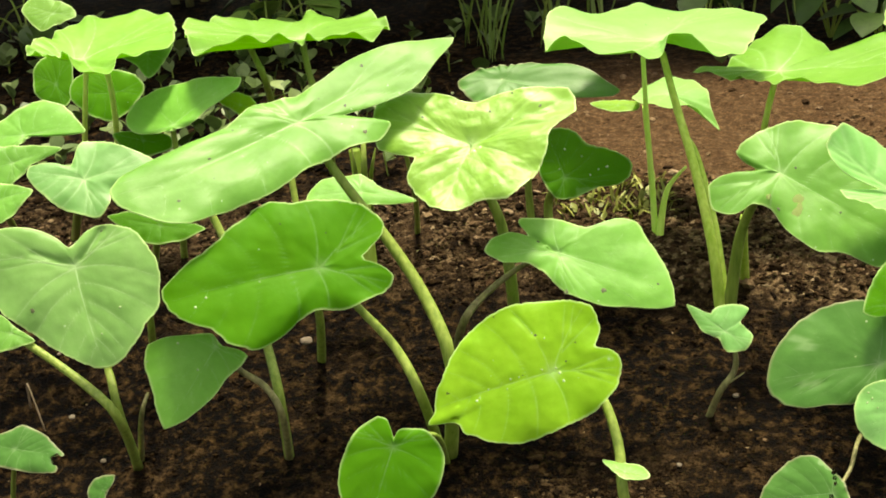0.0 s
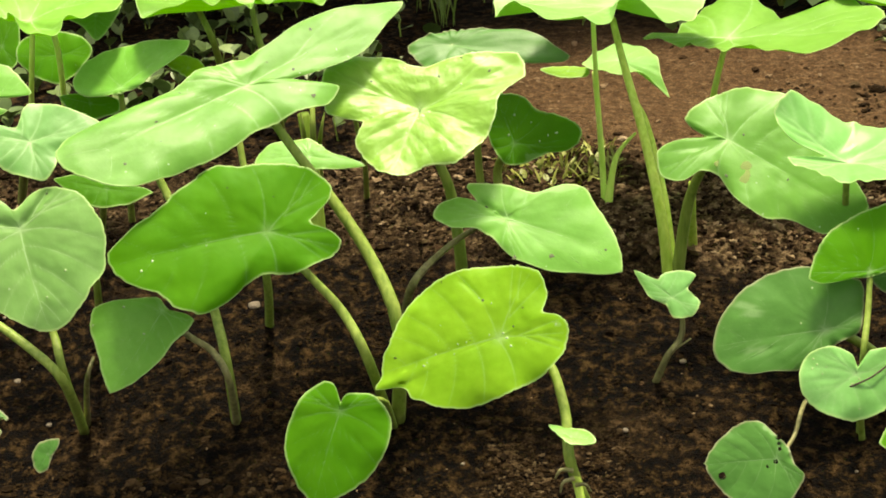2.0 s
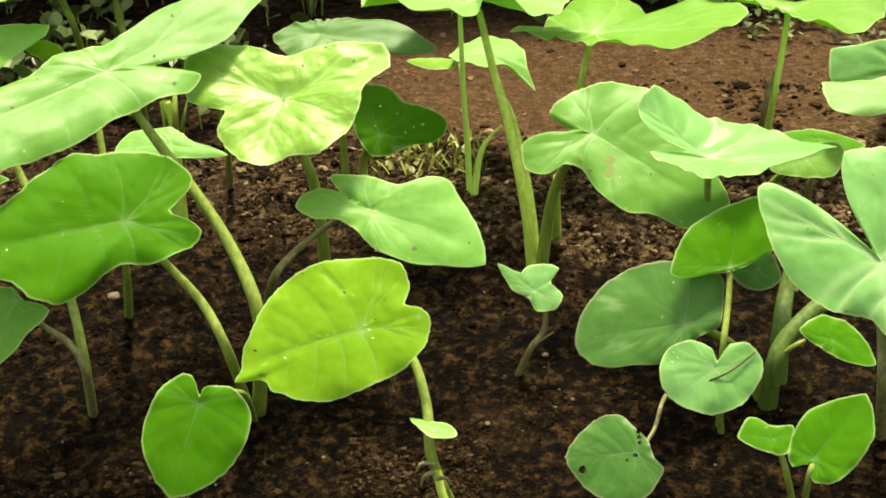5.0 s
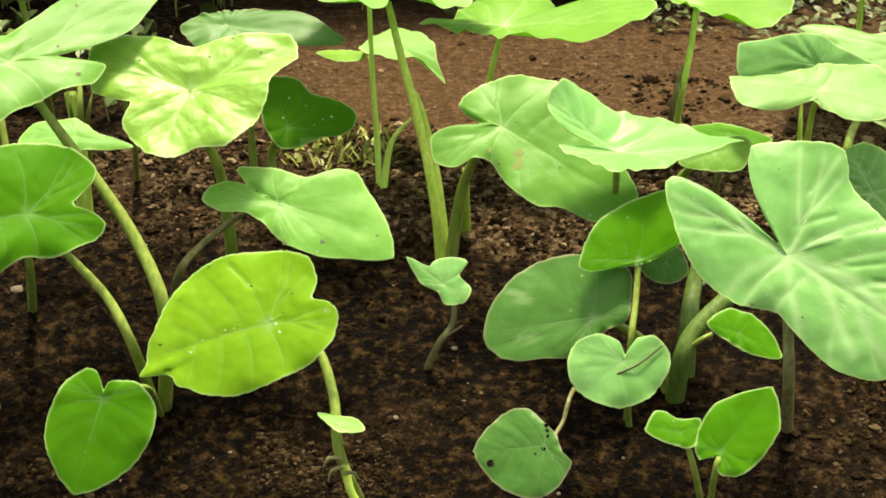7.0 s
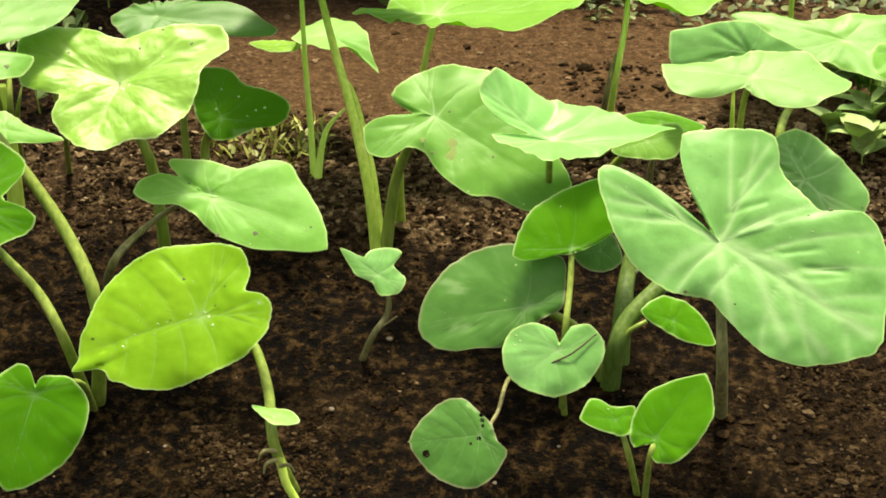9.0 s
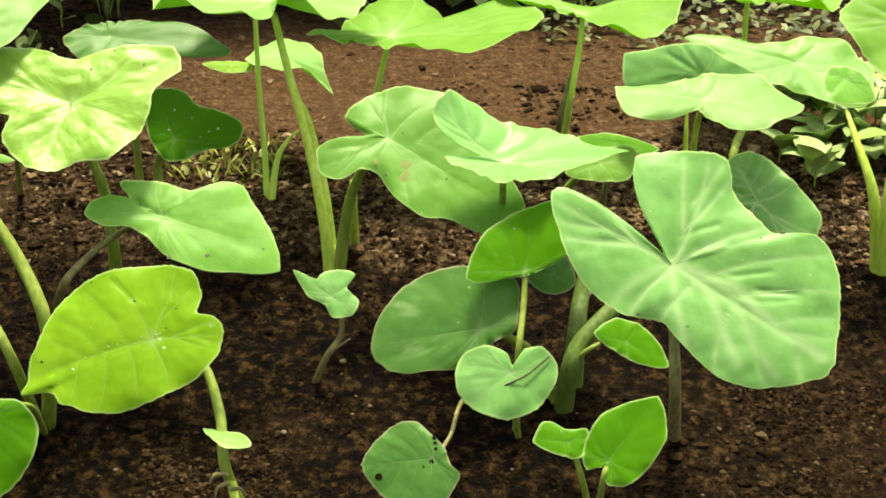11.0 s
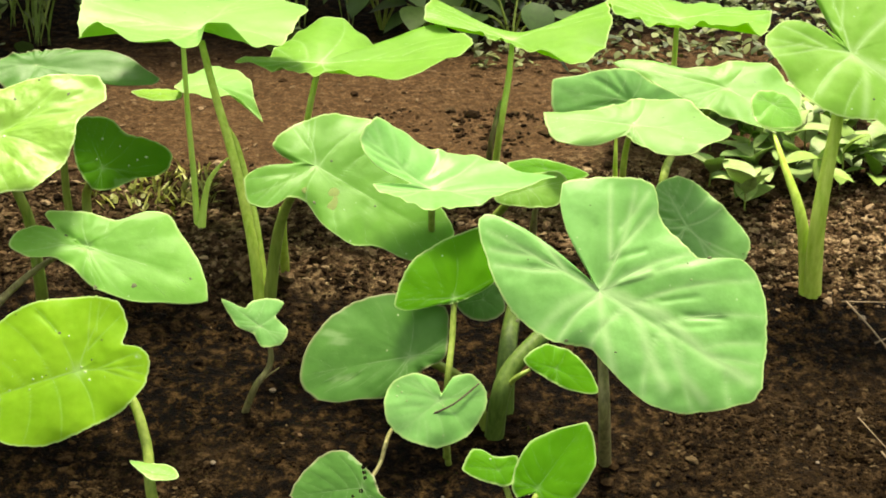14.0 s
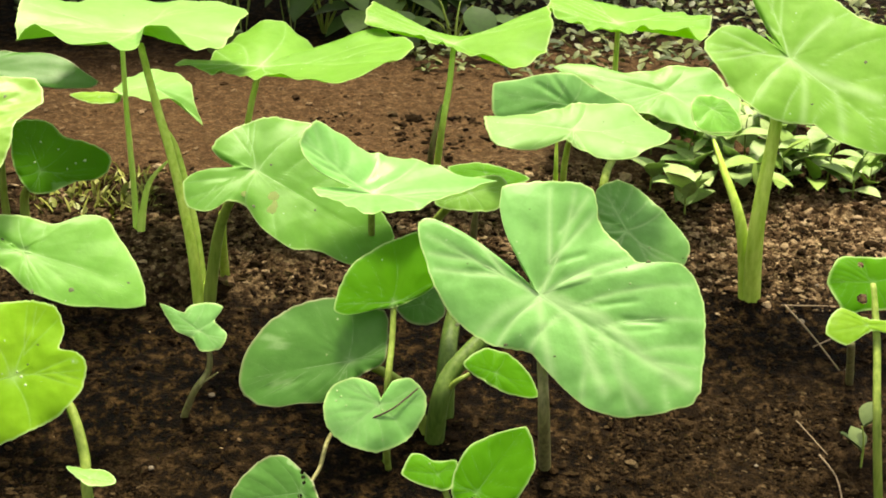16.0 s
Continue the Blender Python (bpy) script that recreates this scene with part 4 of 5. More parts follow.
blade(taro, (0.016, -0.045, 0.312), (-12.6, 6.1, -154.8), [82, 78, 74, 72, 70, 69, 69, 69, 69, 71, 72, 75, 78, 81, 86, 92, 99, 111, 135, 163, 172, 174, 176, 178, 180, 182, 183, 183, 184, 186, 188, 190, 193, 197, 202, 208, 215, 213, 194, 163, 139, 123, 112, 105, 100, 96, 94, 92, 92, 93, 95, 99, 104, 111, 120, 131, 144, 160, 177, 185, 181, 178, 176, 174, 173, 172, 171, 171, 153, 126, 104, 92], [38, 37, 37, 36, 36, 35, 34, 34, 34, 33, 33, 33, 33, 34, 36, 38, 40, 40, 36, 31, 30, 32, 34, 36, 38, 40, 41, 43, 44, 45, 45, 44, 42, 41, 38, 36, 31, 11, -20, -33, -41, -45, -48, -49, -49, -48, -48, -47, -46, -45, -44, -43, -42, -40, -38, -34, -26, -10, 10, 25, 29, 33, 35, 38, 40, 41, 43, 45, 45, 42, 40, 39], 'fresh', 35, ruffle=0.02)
petiole(taro, [(0.472, 3.399, -0.020), (0.466, 3.265, 0.146), (0.480, 3.279, 0.233), (0.487, 3.293, 0.304)], 0.0078, 0.0051, STEM_LIFTED)
petiole(taro, [(0.457, 3.383, -0.020), (0.447, 3.254, 0.115), (0.466, 3.275, 0.195)], 0.0093, 0.0029, STEM_DRY, "sheath")
taro = plant((0.417, 2.946, -0.001), "taro plant with a folded pale leaf and rolled young leaf")
blade(taro, (-0.137, -0.317, 0.269), (-18.8, -7.0, 152.2), [126, 119, 110, 91, 56, 43, 37, 44, 95, 98, 95, 91, 87, 83, 81, 79, 78, 77, 77, 77, 77, 78, 78, 78, 79, 79, 80, 82, 84, 86, 88, 91, 93, 95, 99, 103, 109, 116, 124, 135, 149, 169, 196, 195, 172, 154, 141, 134, 129, 124, 120, 114, 108, 101, 96, 92, 89, 87, 86, 86, 87, 89, 91, 95, 100, 105, 112, 120, 125, 126, 126, 126], [67, 60, 52, 40, 25, 18, 15, 16, 30, 36, 38, 38, 37, 36, 36, 35, 34, 33, 32, 32, 31, 30, 30, 29, 29, 29, 28, 28, 28, 27, 27, 26, 26, 25, 25, 24, 23, 22, 21, 19, 17, 14, 9, 1, -6, -11, -13, -12, -11, -9, -7, -5, -3, -1, 0, 2, 3, 5, 7, 10, 15, 20, 26, 33, 40, 48, 58, 67, 73, 73, 72, 70], 'waxy', 36, ruffle=0.02, quilt=0.03, net=2)
blade(taro, (0.046, -0.132, 0.193), (-39.3, 7.9, -160.5), [69, 62, 55, 48, 44, 41, 38, 37, 36, 35, 35, 36, 37, 39, 42, 45, 49, 53, 55, 57, 59, 61, 65, 69, 71, 69, 64, 55, 47, 41, 37, 34, 31, 30, 29, 28, 29, 29, 30, 31, 33, 35, 37, 40, 44, 48, 54, 62], None, 'fresh', 37)
blade(taro, (0.099, 0.051, 0.160), (-34.6, -5.7, 171.9), [71, 66, 58, 52, 47, 41, 37, 34, 32, 30, 29, 29, 29, 29, 30, 31, 33, 36, 38, 41, 46, 52, 60, 72, 80, 64, 49, 39, 32, 28, 25, 23, 22, 21, 20, 20, 20, 20, 21, 22, 24, 25, 27, 30, 34, 39, 47, 57], None, 'deep', 38)
petiole(taro, [(0.309, 2.869, -0.042), (0.283, 2.674, 0.174), (0.279, 2.632, 0.263)], 0.0065, 0.0051)
petiole(taro, [(0.417, 2.946, -0.021), (0.405, 2.898, 0.086), (0.444, 2.839, 0.174)], 0.0130, 0.0057)
petiole(taro, [(0.494, 2.969, -0.020), (0.480, 2.869, 0.119), (0.498, 2.893, 0.171)], 0.0101, 0.0021, STEM_DRY, "sheath")
taro = plant((0.378, 2.523, -0.115), "low taro plant with rounded blue-green leaves and pale trunk")
blade(taro, (-0.142, -0.058, 0.171), (-51.5, 8.8, -178.1), [175, 171, 158, 134, 104, 90, 80, 68, 55, 45, 39, 35, 32, 30, 29, 29, 28, 29, 31, 33, 37, 43, 50, 54, 57, 59, 63, 69, 76, 87, 94, 93, 91, 91, 93, 96, 100, 105, 109, 113, 118, 125, 131, 139, 146, 153, 162, 168], None, 'dusky', 39, specks=[(0.035, -0.015, 0.0033)], patch=[(0.122, -0.059, 0.01), (0.11, -0.051, 0.011), (0.099, -0.042, 0.01), (0.123, 0.018, 0.007), (0.1, 0.016, 0.007)], crease=[(0.13, 0.02, 0.085, 0.017, 0.002, 0.005)])
blade(taro, (-0.107, -0.174, 0.156), (-9.1, 54.5, -101.2), [72, 70, 69, 68, 68, 67, 67, 67, 68, 67, 67, 66, 66, 66, 67, 67, 69, 70, 70, 71, 71, 72, 70, 68, 67, 65, 63, 61, 56, 50, 45, 41, 22, 12, 11, 12, 13, 16, 21, 28, 32, 35, 39, 43, 48, 53, 57, 60, 64, 68, 73, 76, 78, 80, 82, 83, 84, 84, 85, 85, 84, 83, 82, 80, 79, 77, 76, 74, 73, 72, 72, 71], None, 'waxy', 40, vein=0.5, specks=[(-0.015, -0.064, 0.0042), (-0.007, -0.058, 0.0032), (0.0, -0.064, 0.0032), (0.006, -0.049, 0.0032), (-0.005, -0.044, 0.0021), (0.008, 0.005, 0.0032), (0.005, 0.017, 0.0032), (0.016, -0.005, 0.0032), (0.052, 0.009, 0.0032), (0.044, -0.011, 0.0021)])
blade(taro, (-0.074, -0.029, 0.256), (-54.9, 3.5, -172.5), [95, 78, 30, 22, 17, 14, 13, 11, 10, 10, 9, 9, 9, 8, 8, 9, 9, 9, 10, 11, 13, 15, 18, 23, 31, 50, 73, 80, 86, 94, 104, 115, 122, 112, 103, 97, 92, 89, 87, 86, 86, 87, 86, 86, 86, 87, 89, 92], None, 'deep', 41, vein=2.0)
blade(taro, (-0.017, 0.069, 0.206), (-49.8, 4.7, -176.0), [44, 45, 43, 41, 40, 39, 38, 38, 37, 37, 36, 36, 36, 36, 36, 37, 37, 37, 38, 39, 38, 37, 35, 34, 33, 32, 32, 32, 33, 33, 34, 32, 28, 26, 24, 22, 20, 20, 19, 19, 20, 20, 21, 22, 24, 27, 31, 36], None, 'dusky', 42)
# deep kind: the big leaf's shade is put into this blade's colour
blade(taro, (0.088, -0.050, 0.139), (-41.8, -18.4, -179.5), [57, 50, 42, 36, 32, 29, 27, 26, 25, 24, 24, 24, 25, 26, 28, 30, 32, 36, 41, 47, 56, 68, 77, 72, 65, 59, 54, 50, 47, 45, 44, 42, 41, 40, 39, 38, 38, 39, 40, 41, 43, 44, 44, 45, 47, 49, 51, 54], None, 'deep', 43)
petiole(taro, [(0.374, 2.530, -0.133), (0.332, 2.516, -0.028), (0.283, 2.495, 0.023), (0.240, 2.474, 0.048)], 0.0106, 0.0062)
petiole(taro, [(0.300, 2.461, -0.152), (0.273, 2.356, 0.032)], 0.0053, 0.0044)
petiole(taro, [(0.296, 2.474, -0.149), (0.289, 2.418, 0.023), (0.299, 2.464, 0.088), (0.304, 2.497, 0.136)], 0.0062, 0.0044)
petiole(taro, [(0.376, 2.519, -0.136), (0.378, 2.483, -0.033), (0.399, 2.503, 0.012), (0.454, 2.542, 0.052)], 0.0165, 0.0140, STEM_SHADED)
petiole(taro, [(0.397, 2.566, -0.124), (0.400, 2.577, -0.021), (0.416, 2.643, 0.029), (0.440, 2.685, 0.097)], 0.0180, 0.0120, STEM_SHADED)
petiole(taro, [(0.393, 2.575, -0.121), (0.394, 2.482, -0.006), (0.425, 2.482, 0.019)], 0.0053, 0.0035)
petiole(taro, [(0.261, 2.337, 0.025), (0.293, 2.339, 0.041), (0.330, 2.359, 0.062)], 0.0016, 0.0012, TWIG, "twig")
taro = plant((0.550, 2.464, -0.131), "taro plant with one very large waxy heart-shaped leaf")
blade(taro, (-0.044, -0.100, 0.340), (47.9, 23.2, -27.6), [273, 265, 258, 253, 249, 246, 243, 237, 228, 216, 156, 149, 145, 142, 140, 140, 142, 148, 164, 181, 182, 180, 178, 177, 176, 176, 176, 176, 174, 149, 105, 29, 22, 20, 113, 195, 210, 201, 188, 176, 167, 159, 152, 145, 139, 134, 129, 123, 118, 114, 110, 107, 104, 99, 95, 91, 89, 87, 87, 90, 99, 111, 124, 141, 162, 184, 200, 217, 228, 242, 257, 271], None, 'waxy', 44, specks=[(0.105, 0.084, 0.0042)], quilt=0.014, vein=1.6, net=3, fold=0.05, crease=[(-0.013, 0.042, 0.024, 0.086, 0.0022, 0.005), (0.02, 0.027, 0.049, 0.061, -0.0015, 0.005), (0.085, 0.033, 0.124, 0.065, 0.002, 0.0045), (0.127, 0.035, 0.176, 0.059, 0.0025, 0.005), (0.133, 0.016, 0.179, 0.052, 0.0015, 0.004), (-0.105, -0.024, -0.078, -0.004, 0.0015, 0.006), (-0.057, 0.081, -0.008, 0.009, 0.002, 0.007)], blots=[(-0.078, -0.102, 0.007), (-0.003, -0.09, 0.006), (0.11, 0.128, 0.007), (0.068, -0.068, 0.005)], streaks=[(-0.001, -0.002, 0.033, -0.045, 0.007, 0.6), (0.033, -0.045, 0.08, -0.095, 0.007, 0.6), (0.018, 0.007, 0.07, -0.007, 0.008, 0.65), (0.07, -0.007, 0.112, -0.045, 0.008, 0.65), (0.112, -0.045, 0.154, -0.073, 0.008, 0.65), (0.029, 0.013, 0.095, 0.009, 0.007, 0.55), (0.095, 0.009, 0.164, -0.042, 0.007, 0.55), (0.164, -0.042, 0.213, -0.06, 0.007, 0.55), (-0.003, 0.001, 0.094, 0.018, 0.009, 0.7), (0.094, 0.018, 0.182, -0.001, 0.009, 0.7), (0.182, -0.001, 0.254, -0, 0.009, 0.7), (-0.008, -0.007, -0.032, -0.046, 0.008, 0.4), (-0.032, -0.046, -0.042, -0.093, 0.008, 0.4), (0.02, 0.027, 0.049, 0.061, 0.006, 0.35), (0.049, 0.061, 0.091, 0.103, 0.006, 0.35)])
blade(taro, (0.192, 0.356, 0.245), (-45.8, -34.7, 136.0), [87, 73, 63, 55, 50, 46, 43, 41, 40, 39, 39, 40, 41, 42, 43, 45, 47, 50, 55, 61, 68, 77, 89, 95, 101, 107, 113, 116, 114, 109, 99, 90, 82, 77, 74, 72, 70, 70, 71, 73, 76, 80, 84, 90, 95, 95, 94, 93], None, 'waxy', 45, vein=1.8, patch=[(0.03, 0.02, 0.008), (0.02, 0.035, 0.007), (0.04, -0.01, 0.008), (0.055, 0.01, 0.007)], specks=[(0.01, 0.004, 0.0037), (-0.048, -0.01, 0.0037)], crease=[(0.0, 0.0, 0.05, 0.02, 0.003, 0.005), (-0.01, 0.01, 0.03, 0.05, 0.003, 0.005), (0.01, -0.02, 0.05, -0.015, 0.003, 0.005)])
petiole(taro, [(0.550, 2.460, -0.152), (0.520, 2.343, 0.013), (0.519, 2.374, 0.084), (0.506, 2.372, 0.202)], 0.0106, 0.0070, STEM_DRY, "sheath")
petiole(taro, [(0.749, 2.800, -0.061), (0.744, 2.827, 0.106)], 0.0088, 0.0070)
taro = plant((0.408, 2.302, -0.175), "small taro plant with a deep green heart-shaped leaf")
blade(taro, (-0.007, -0.095, 0.144), (41.6, -44.9, 28.5), [119, 106, 95, 86, 79, 74, 69, 62, 56, 51, 47, 45, 42, 40, 38, 37, 37, 36, 35, 33, 32, 16, 14, 8, 9, 10, 12, 17, 28, 33, 35, 36, 38, 41, 43, 45, 47, 49, 52, 55, 60, 65, 72, 81, 92, 99, 106, 114], None, 'deep', 46)
blade(taro, (-0.058, -0.049, 0.150), (-45.0, -2.0, 178.0), [53, 47, 40, 35, 31, 28, 26, 24, 23, 23, 22, 22, 23, 24, 25, 26, 27, 28, 28, 27, 27, 26, 26, 26, 27, 28, 29, 32, 34, 35, 32, 27, 24, 22, 21, 20, 20, 20, 21, 23, 29, 38, 44, 49, 50, 50, 51, 52], None, 'deep', 47, specks=[(0.012, -0.016, 0.0031)])
petiole(taro, [(0.406, 2.293, -0.197), (0.394, 2.202, -0.066), (0.402, 2.210, -0.035)], 0.0053, 0.0044)
petiole(taro, [(0.398, 2.299, -0.196), (0.370, 2.239, -0.079), (0.354, 2.256, -0.030)], 0.0053, 0.0044)
taro = plant((0.188, 2.310, -0.173), "young taro plant with one insect-bitten rounded leaf")
blade(taro, (-0.036, -0.048, 0.119), (-54.5, 8.6, 176.1), [107, 105, 102, 99, 97, 95, 93, 91, 89, 87, 86, 84, 83, 82, 80, 78, 76, 73, 70, 67, 64, 61, 58, 55, 53, 51, 50, 49, 47, 44, 34, 27, 25, 24, 23, 22, 22, 21, 21, 21, 22, 22, 22, 23, 24, 24, 24, 25, 26, 27, 28, 30, 31, 34, 37, 41, 47, 55, 61, 65, 68, 72, 75, 77, 80, 82, 85, 89, 93, 96, 100, 104], None, 'dusky', 48, hole=[(0.083, 0.018, 0.0058), (-0.004, -0.03, 0.0034), (-0.0045, -0.022, 0.0032), (-0.005, -0.014, 0.003), (0.003, 0.004, 0.0034), (0.015, 0.01, 0.0026), (0.012, 0.02, 0.0022)], patch=[(0.012, -0.047, 0.006), (0.003, -0.04, 0.006)], net=3)
petiole(taro, [(0.231, 2.588, -0.118), (0.196, 2.372, -0.030), (0.180, 2.319, -0.049), (0.154, 2.271, -0.058)], 0.0036, 0.0029, STEM_DRY, "sheath")
taro = plant((-0.031, 2.594, -0.096), "tiny taro sapling with a two-lobed pale leaf")
blade(taro, (0.035, -0.017, 0.154), (-43.5, -27.6, 154.0), [78, 64, 53, 46, 41, 35, 28, 23, 20, 18, 17, 16, 17, 18, 20, 23, 27, 32, 34, 35, 37, 38, 40, 43, 44, 44, 44, 44, 43, 39, 34, 31, 29, 28, 31, 53, 53, 52, 49, 47, 46, 45, 45, 45, 43, 41, 39, 49], None, 'waxy', 49)
petiole(taro, [(-0.029, 2.594, -0.116), (-0.007, 2.555, -0.039), (0.016, 2.568, -0.009), (0.018, 2.572, 0.024), (0.006, 2.580, 0.054)], 0.0065, 0.0036, STEM_DRY, "sheath")
petiole(taro, [(-0.006, 2.558, -0.043), (0.007, 2.551, -0.022), (0.032, 2.550, -0.002)], 0.0026, 0.0009, STEM_DRY, "sheath")
taro = plant((0.698, 3.148, 0.000), "taro plant with broad pale leaves folded along the middle")
blade(taro, (-0.053, -0.289, 0.289), (-23.4, -5.5, 167.4), [157, 155, 153, 152, 150, 145, 136, 123, 100, 82, 65, 45, 36, 32, 31, 31, 32, 33, 36, 39, 44, 49, 55, 60, 65, 70, 76, 83, 89, 96, 105, 113, 120, 125, 132, 140, 154, 166, 169, 149, 137, 131, 127, 124, 122, 117, 107, 98, 91, 85, 80, 76, 73, 71, 69, 66, 64, 63, 61, 60, 59, 59, 59, 60, 61, 64, 66, 72, 79, 88, 102, 122], None, 'pale', 50, vein=0.8, ruffle=0.012, specks=[(0.132, 0.013, 0.0036), (0.0, -0.004, 0.0061)])
# back half of the same folded leaf; its shade is in the darker kind
blade(taro, (-0.032, -0.160, 0.288), (-61.0, -14.5, 172.1), [147, 147, 147, 146, 145, 138, 76, 42, 28, 21, 18, 15, 13, 12, 11, 10, 9, 9, 8, 8, 8, 8, 8, 8, 8, 8, 9, 9, 9, 10, 11, 11, 13, 14, 17, 20, 25, 36, 54, 90, 94, 82, 73, 66, 61, 57, 54, 52, 50, 50, 49, 49, 50, 51, 53, 54, 56, 58, 59, 60, 62, 64, 66, 68, 71, 75, 79, 85, 91, 98, 108, 126], None, 'waxy', 51, vein=1.1, crease=[(0.0, 0.0, 0.07, -0.02, 0.003, 0.006), (0.0, 0.0, 0.07, 0.03, 0.003, 0.006), (0.01, -0.01, 0.06, -0.05, 0.003, 0.006)])
blade(taro, (0.178, -0.007, 0.260), (-29.3, -6.9, 157.9), [223, 149, 129, 117, 109, 102, 97, 88, 78, 72, 68, 67, 68, 70, 73, 78, 85, 96, 109, 124, 141, 154, 150, 145, 142, 140, 133, 117, 112, 110, 108, 104, 95, 87, 81, 76, 71, 67, 64, 62, 61, 61, 62, 64, 69, 78, 95, 179], None, 'green', 52)
# made-up blade: takes the place of the shadow on the previous leaf
blade(taro, (0.226, -0.151, 0.278), (29.2, 28.6, -30.6), [65, 62, 57, 53, 50, 46, 43, 40, 38, 36, 35, 34, 32, 30, 29, 28, 28, 28, 28, 29, 30, 31, 33, 34, 35, 36, 37, 38, 40, 40, 41, 42, 43, 45, 48, 51, 55, 55, 54, 53, 53, 53, 53, 53, 54, 56, 59, 62], None, 'green', 53, vein=1.4)
petiole(taro, [(0.689, 3.127, -0.020), (0.652, 2.965, 0.154), (0.645, 2.912, 0.233), (0.646, 2.880, 0.273)], 0.0065, 0.0051, STEM_PALE)
petiole(taro, [(0.765, 3.117, -0.020), (0.756, 3.094, 0.091), (0.796, 3.171, 0.130), (0.878, 3.150, 0.255)], 0.0094, 0.0066)
petiole(taro, [(0.674, 3.128, -0.020), (0.647, 3.008, 0.127), (0.645, 3.012, 0.213)], 0.0086, 0.0025, STEM_PALE)
taro = plant((0.989, 2.853, -0.026), "taro plant with forked yellow-green stalks and large bright leaf")
blade(taro, (0.013, -0.019, 0.450), (22.6, 38.8, -64.5), [173, 198, 232, 254, 249, 243, 238, 236, 230, 222, 215, 205, 165, 149, 144, 144, 145, 148, 152, 151, 151, 153, 155, 159, 151, 32, 60, 30, 98, 124, 134, 143, 143, 133, 125, 120, 117, 115, 115, 116, 118, 121, 122, 121, 122, 123, 128, 135], None, 'fresh', 54, vein=1.5, net=2, fold=0.05, blots=[(0.061, 0.114, 0.008), (0.097, -0.007, 0.005)], streaks=[(0.007, -0.003, 0.072, 0.044, 0.01, 0.7), (0.072, 0.044, 0.13, 0.099, 0.01, 0.7), (0.034, 0.01, 0.082, -0.013, 0.006, 0.5), (0.082, -0.013, 0.133, -0.044, 0.006, 0.5), (0.072, 0.044, 0.12, 0.034, 0.006, 0.5), (0.12, 0.034, 0.164, 0.016, 0.006, 0.5), (0.012, -0.027, 0.047, -0.083, 0.006, 0.45), (0.005, -0.002, -0.02, 0.049, 0.006, 0.5), (-0.02, 0.049, -0.037, 0.101, 0.006, 0.5)])
petiole(taro, [(0.989, 2.853, -0.046), (0.973, 2.816, 0.122), (0.993, 2.839, 0.282), (1.003, 2.842, 0.418)], 0.0185, 0.0088, STEM_PALE)
petiole(taro, [(0.980, 2.853, -0.046), (0.957, 2.855, 0.106), (0.930, 2.908, 0.194), (0.921, 2.959, 0.234)], 0.0155, 0.0030, STEM_PALE)
taro = plant((0.890, 3.626, 0.000), "far taro plant with a ruffled yellow-green leaf")
blade(taro, (-0.026, -0.090, 0.280), (-15.9, -1.6, 174.6), [154, 155, 157, 158, 159, 154, 148, 145, 145, 150, 156, 157, 151, 146, 145, 150, 163, 174, 184, 193, 194, 190, 188, 189, 191, 195, 200, 190, 179, 170, 163, 158, 156, 154, 153, 153, 154, 156, 157, 158, 160, 160, 156, 152, 148, 147, 147, 149], [37, 43, 47, 50, 55, 60, 64, 68, 71, 73, 74, 77, 80, 84, 85, 83, 78, 70, 59, 48, 38, 31, 25, 19, 12, 6, -2, -11, -20, -28, -35, -41, -46, -50, -52, -52, -52, -50, -45, -37, -28, -19, -9, -1, 7, 15, 22, 30], 'fresh', 55, ruffle=0.035)
petiole(taro, [(0.876, 3.554, -0.020), (0.876, 3.589, 0.154), (0.865, 3.543, 0.273)], 0.0072, 0.0051, STEM_LIFTED)
taro = plant((1.066, 2.340, -0.165), "young taro plant with a chewed leaf and curled shoot")
blade(taro, (-0.007, 0.133, 0.333), (-50.0, -0.9, 179.3), [73, 71, 70, 69, 69, 70, 71, 65, 55, 50, 47, 46, 45, 46, 47, 48, 51, 54, 56, 57, 58, 60, 62, 66, 69, 69, 69, 69, 67, 63, 56, 51, 47, 44, 42, 41, 41, 41, 42, 45, 48, 54, 61, 65, 67, 68, 70, 72], None, 'deep', 56, hole=[(0.018, -0.028, 0.0056), (0.021, 0.028, 0.0089)])
blade(taro, (-0.031, 0.073, 0.288), (-34.5, 6.2, -171.0), [70, 66, 61, 57, 52, 36, 25, 20, 16, 15, 14, 13, 12, 12, 12, 12, 14, 16, 21, 34, 60, 62, 62, 60, 36, 24, 19, 16, 14, 13, 12, 12, 12, 12, 13, 13, 14, 16, 19, 24, 33, 47, 51, 54, 57, 60, 63, 67], None, 'young', 57)
petiole(taro, [(1.067, 2.334, -0.186), (1.040, 2.333, -0.007), (1.053, 2.411, 0.099), (1.059, 2.472, 0.166)], 0.0079, 0.0053)
petiole(taro, [(1.108, 2.633, -0.106), (1.034, 2.464, 0.064)], 0.0070, 0.0062, STEM_DRY, "sheath")


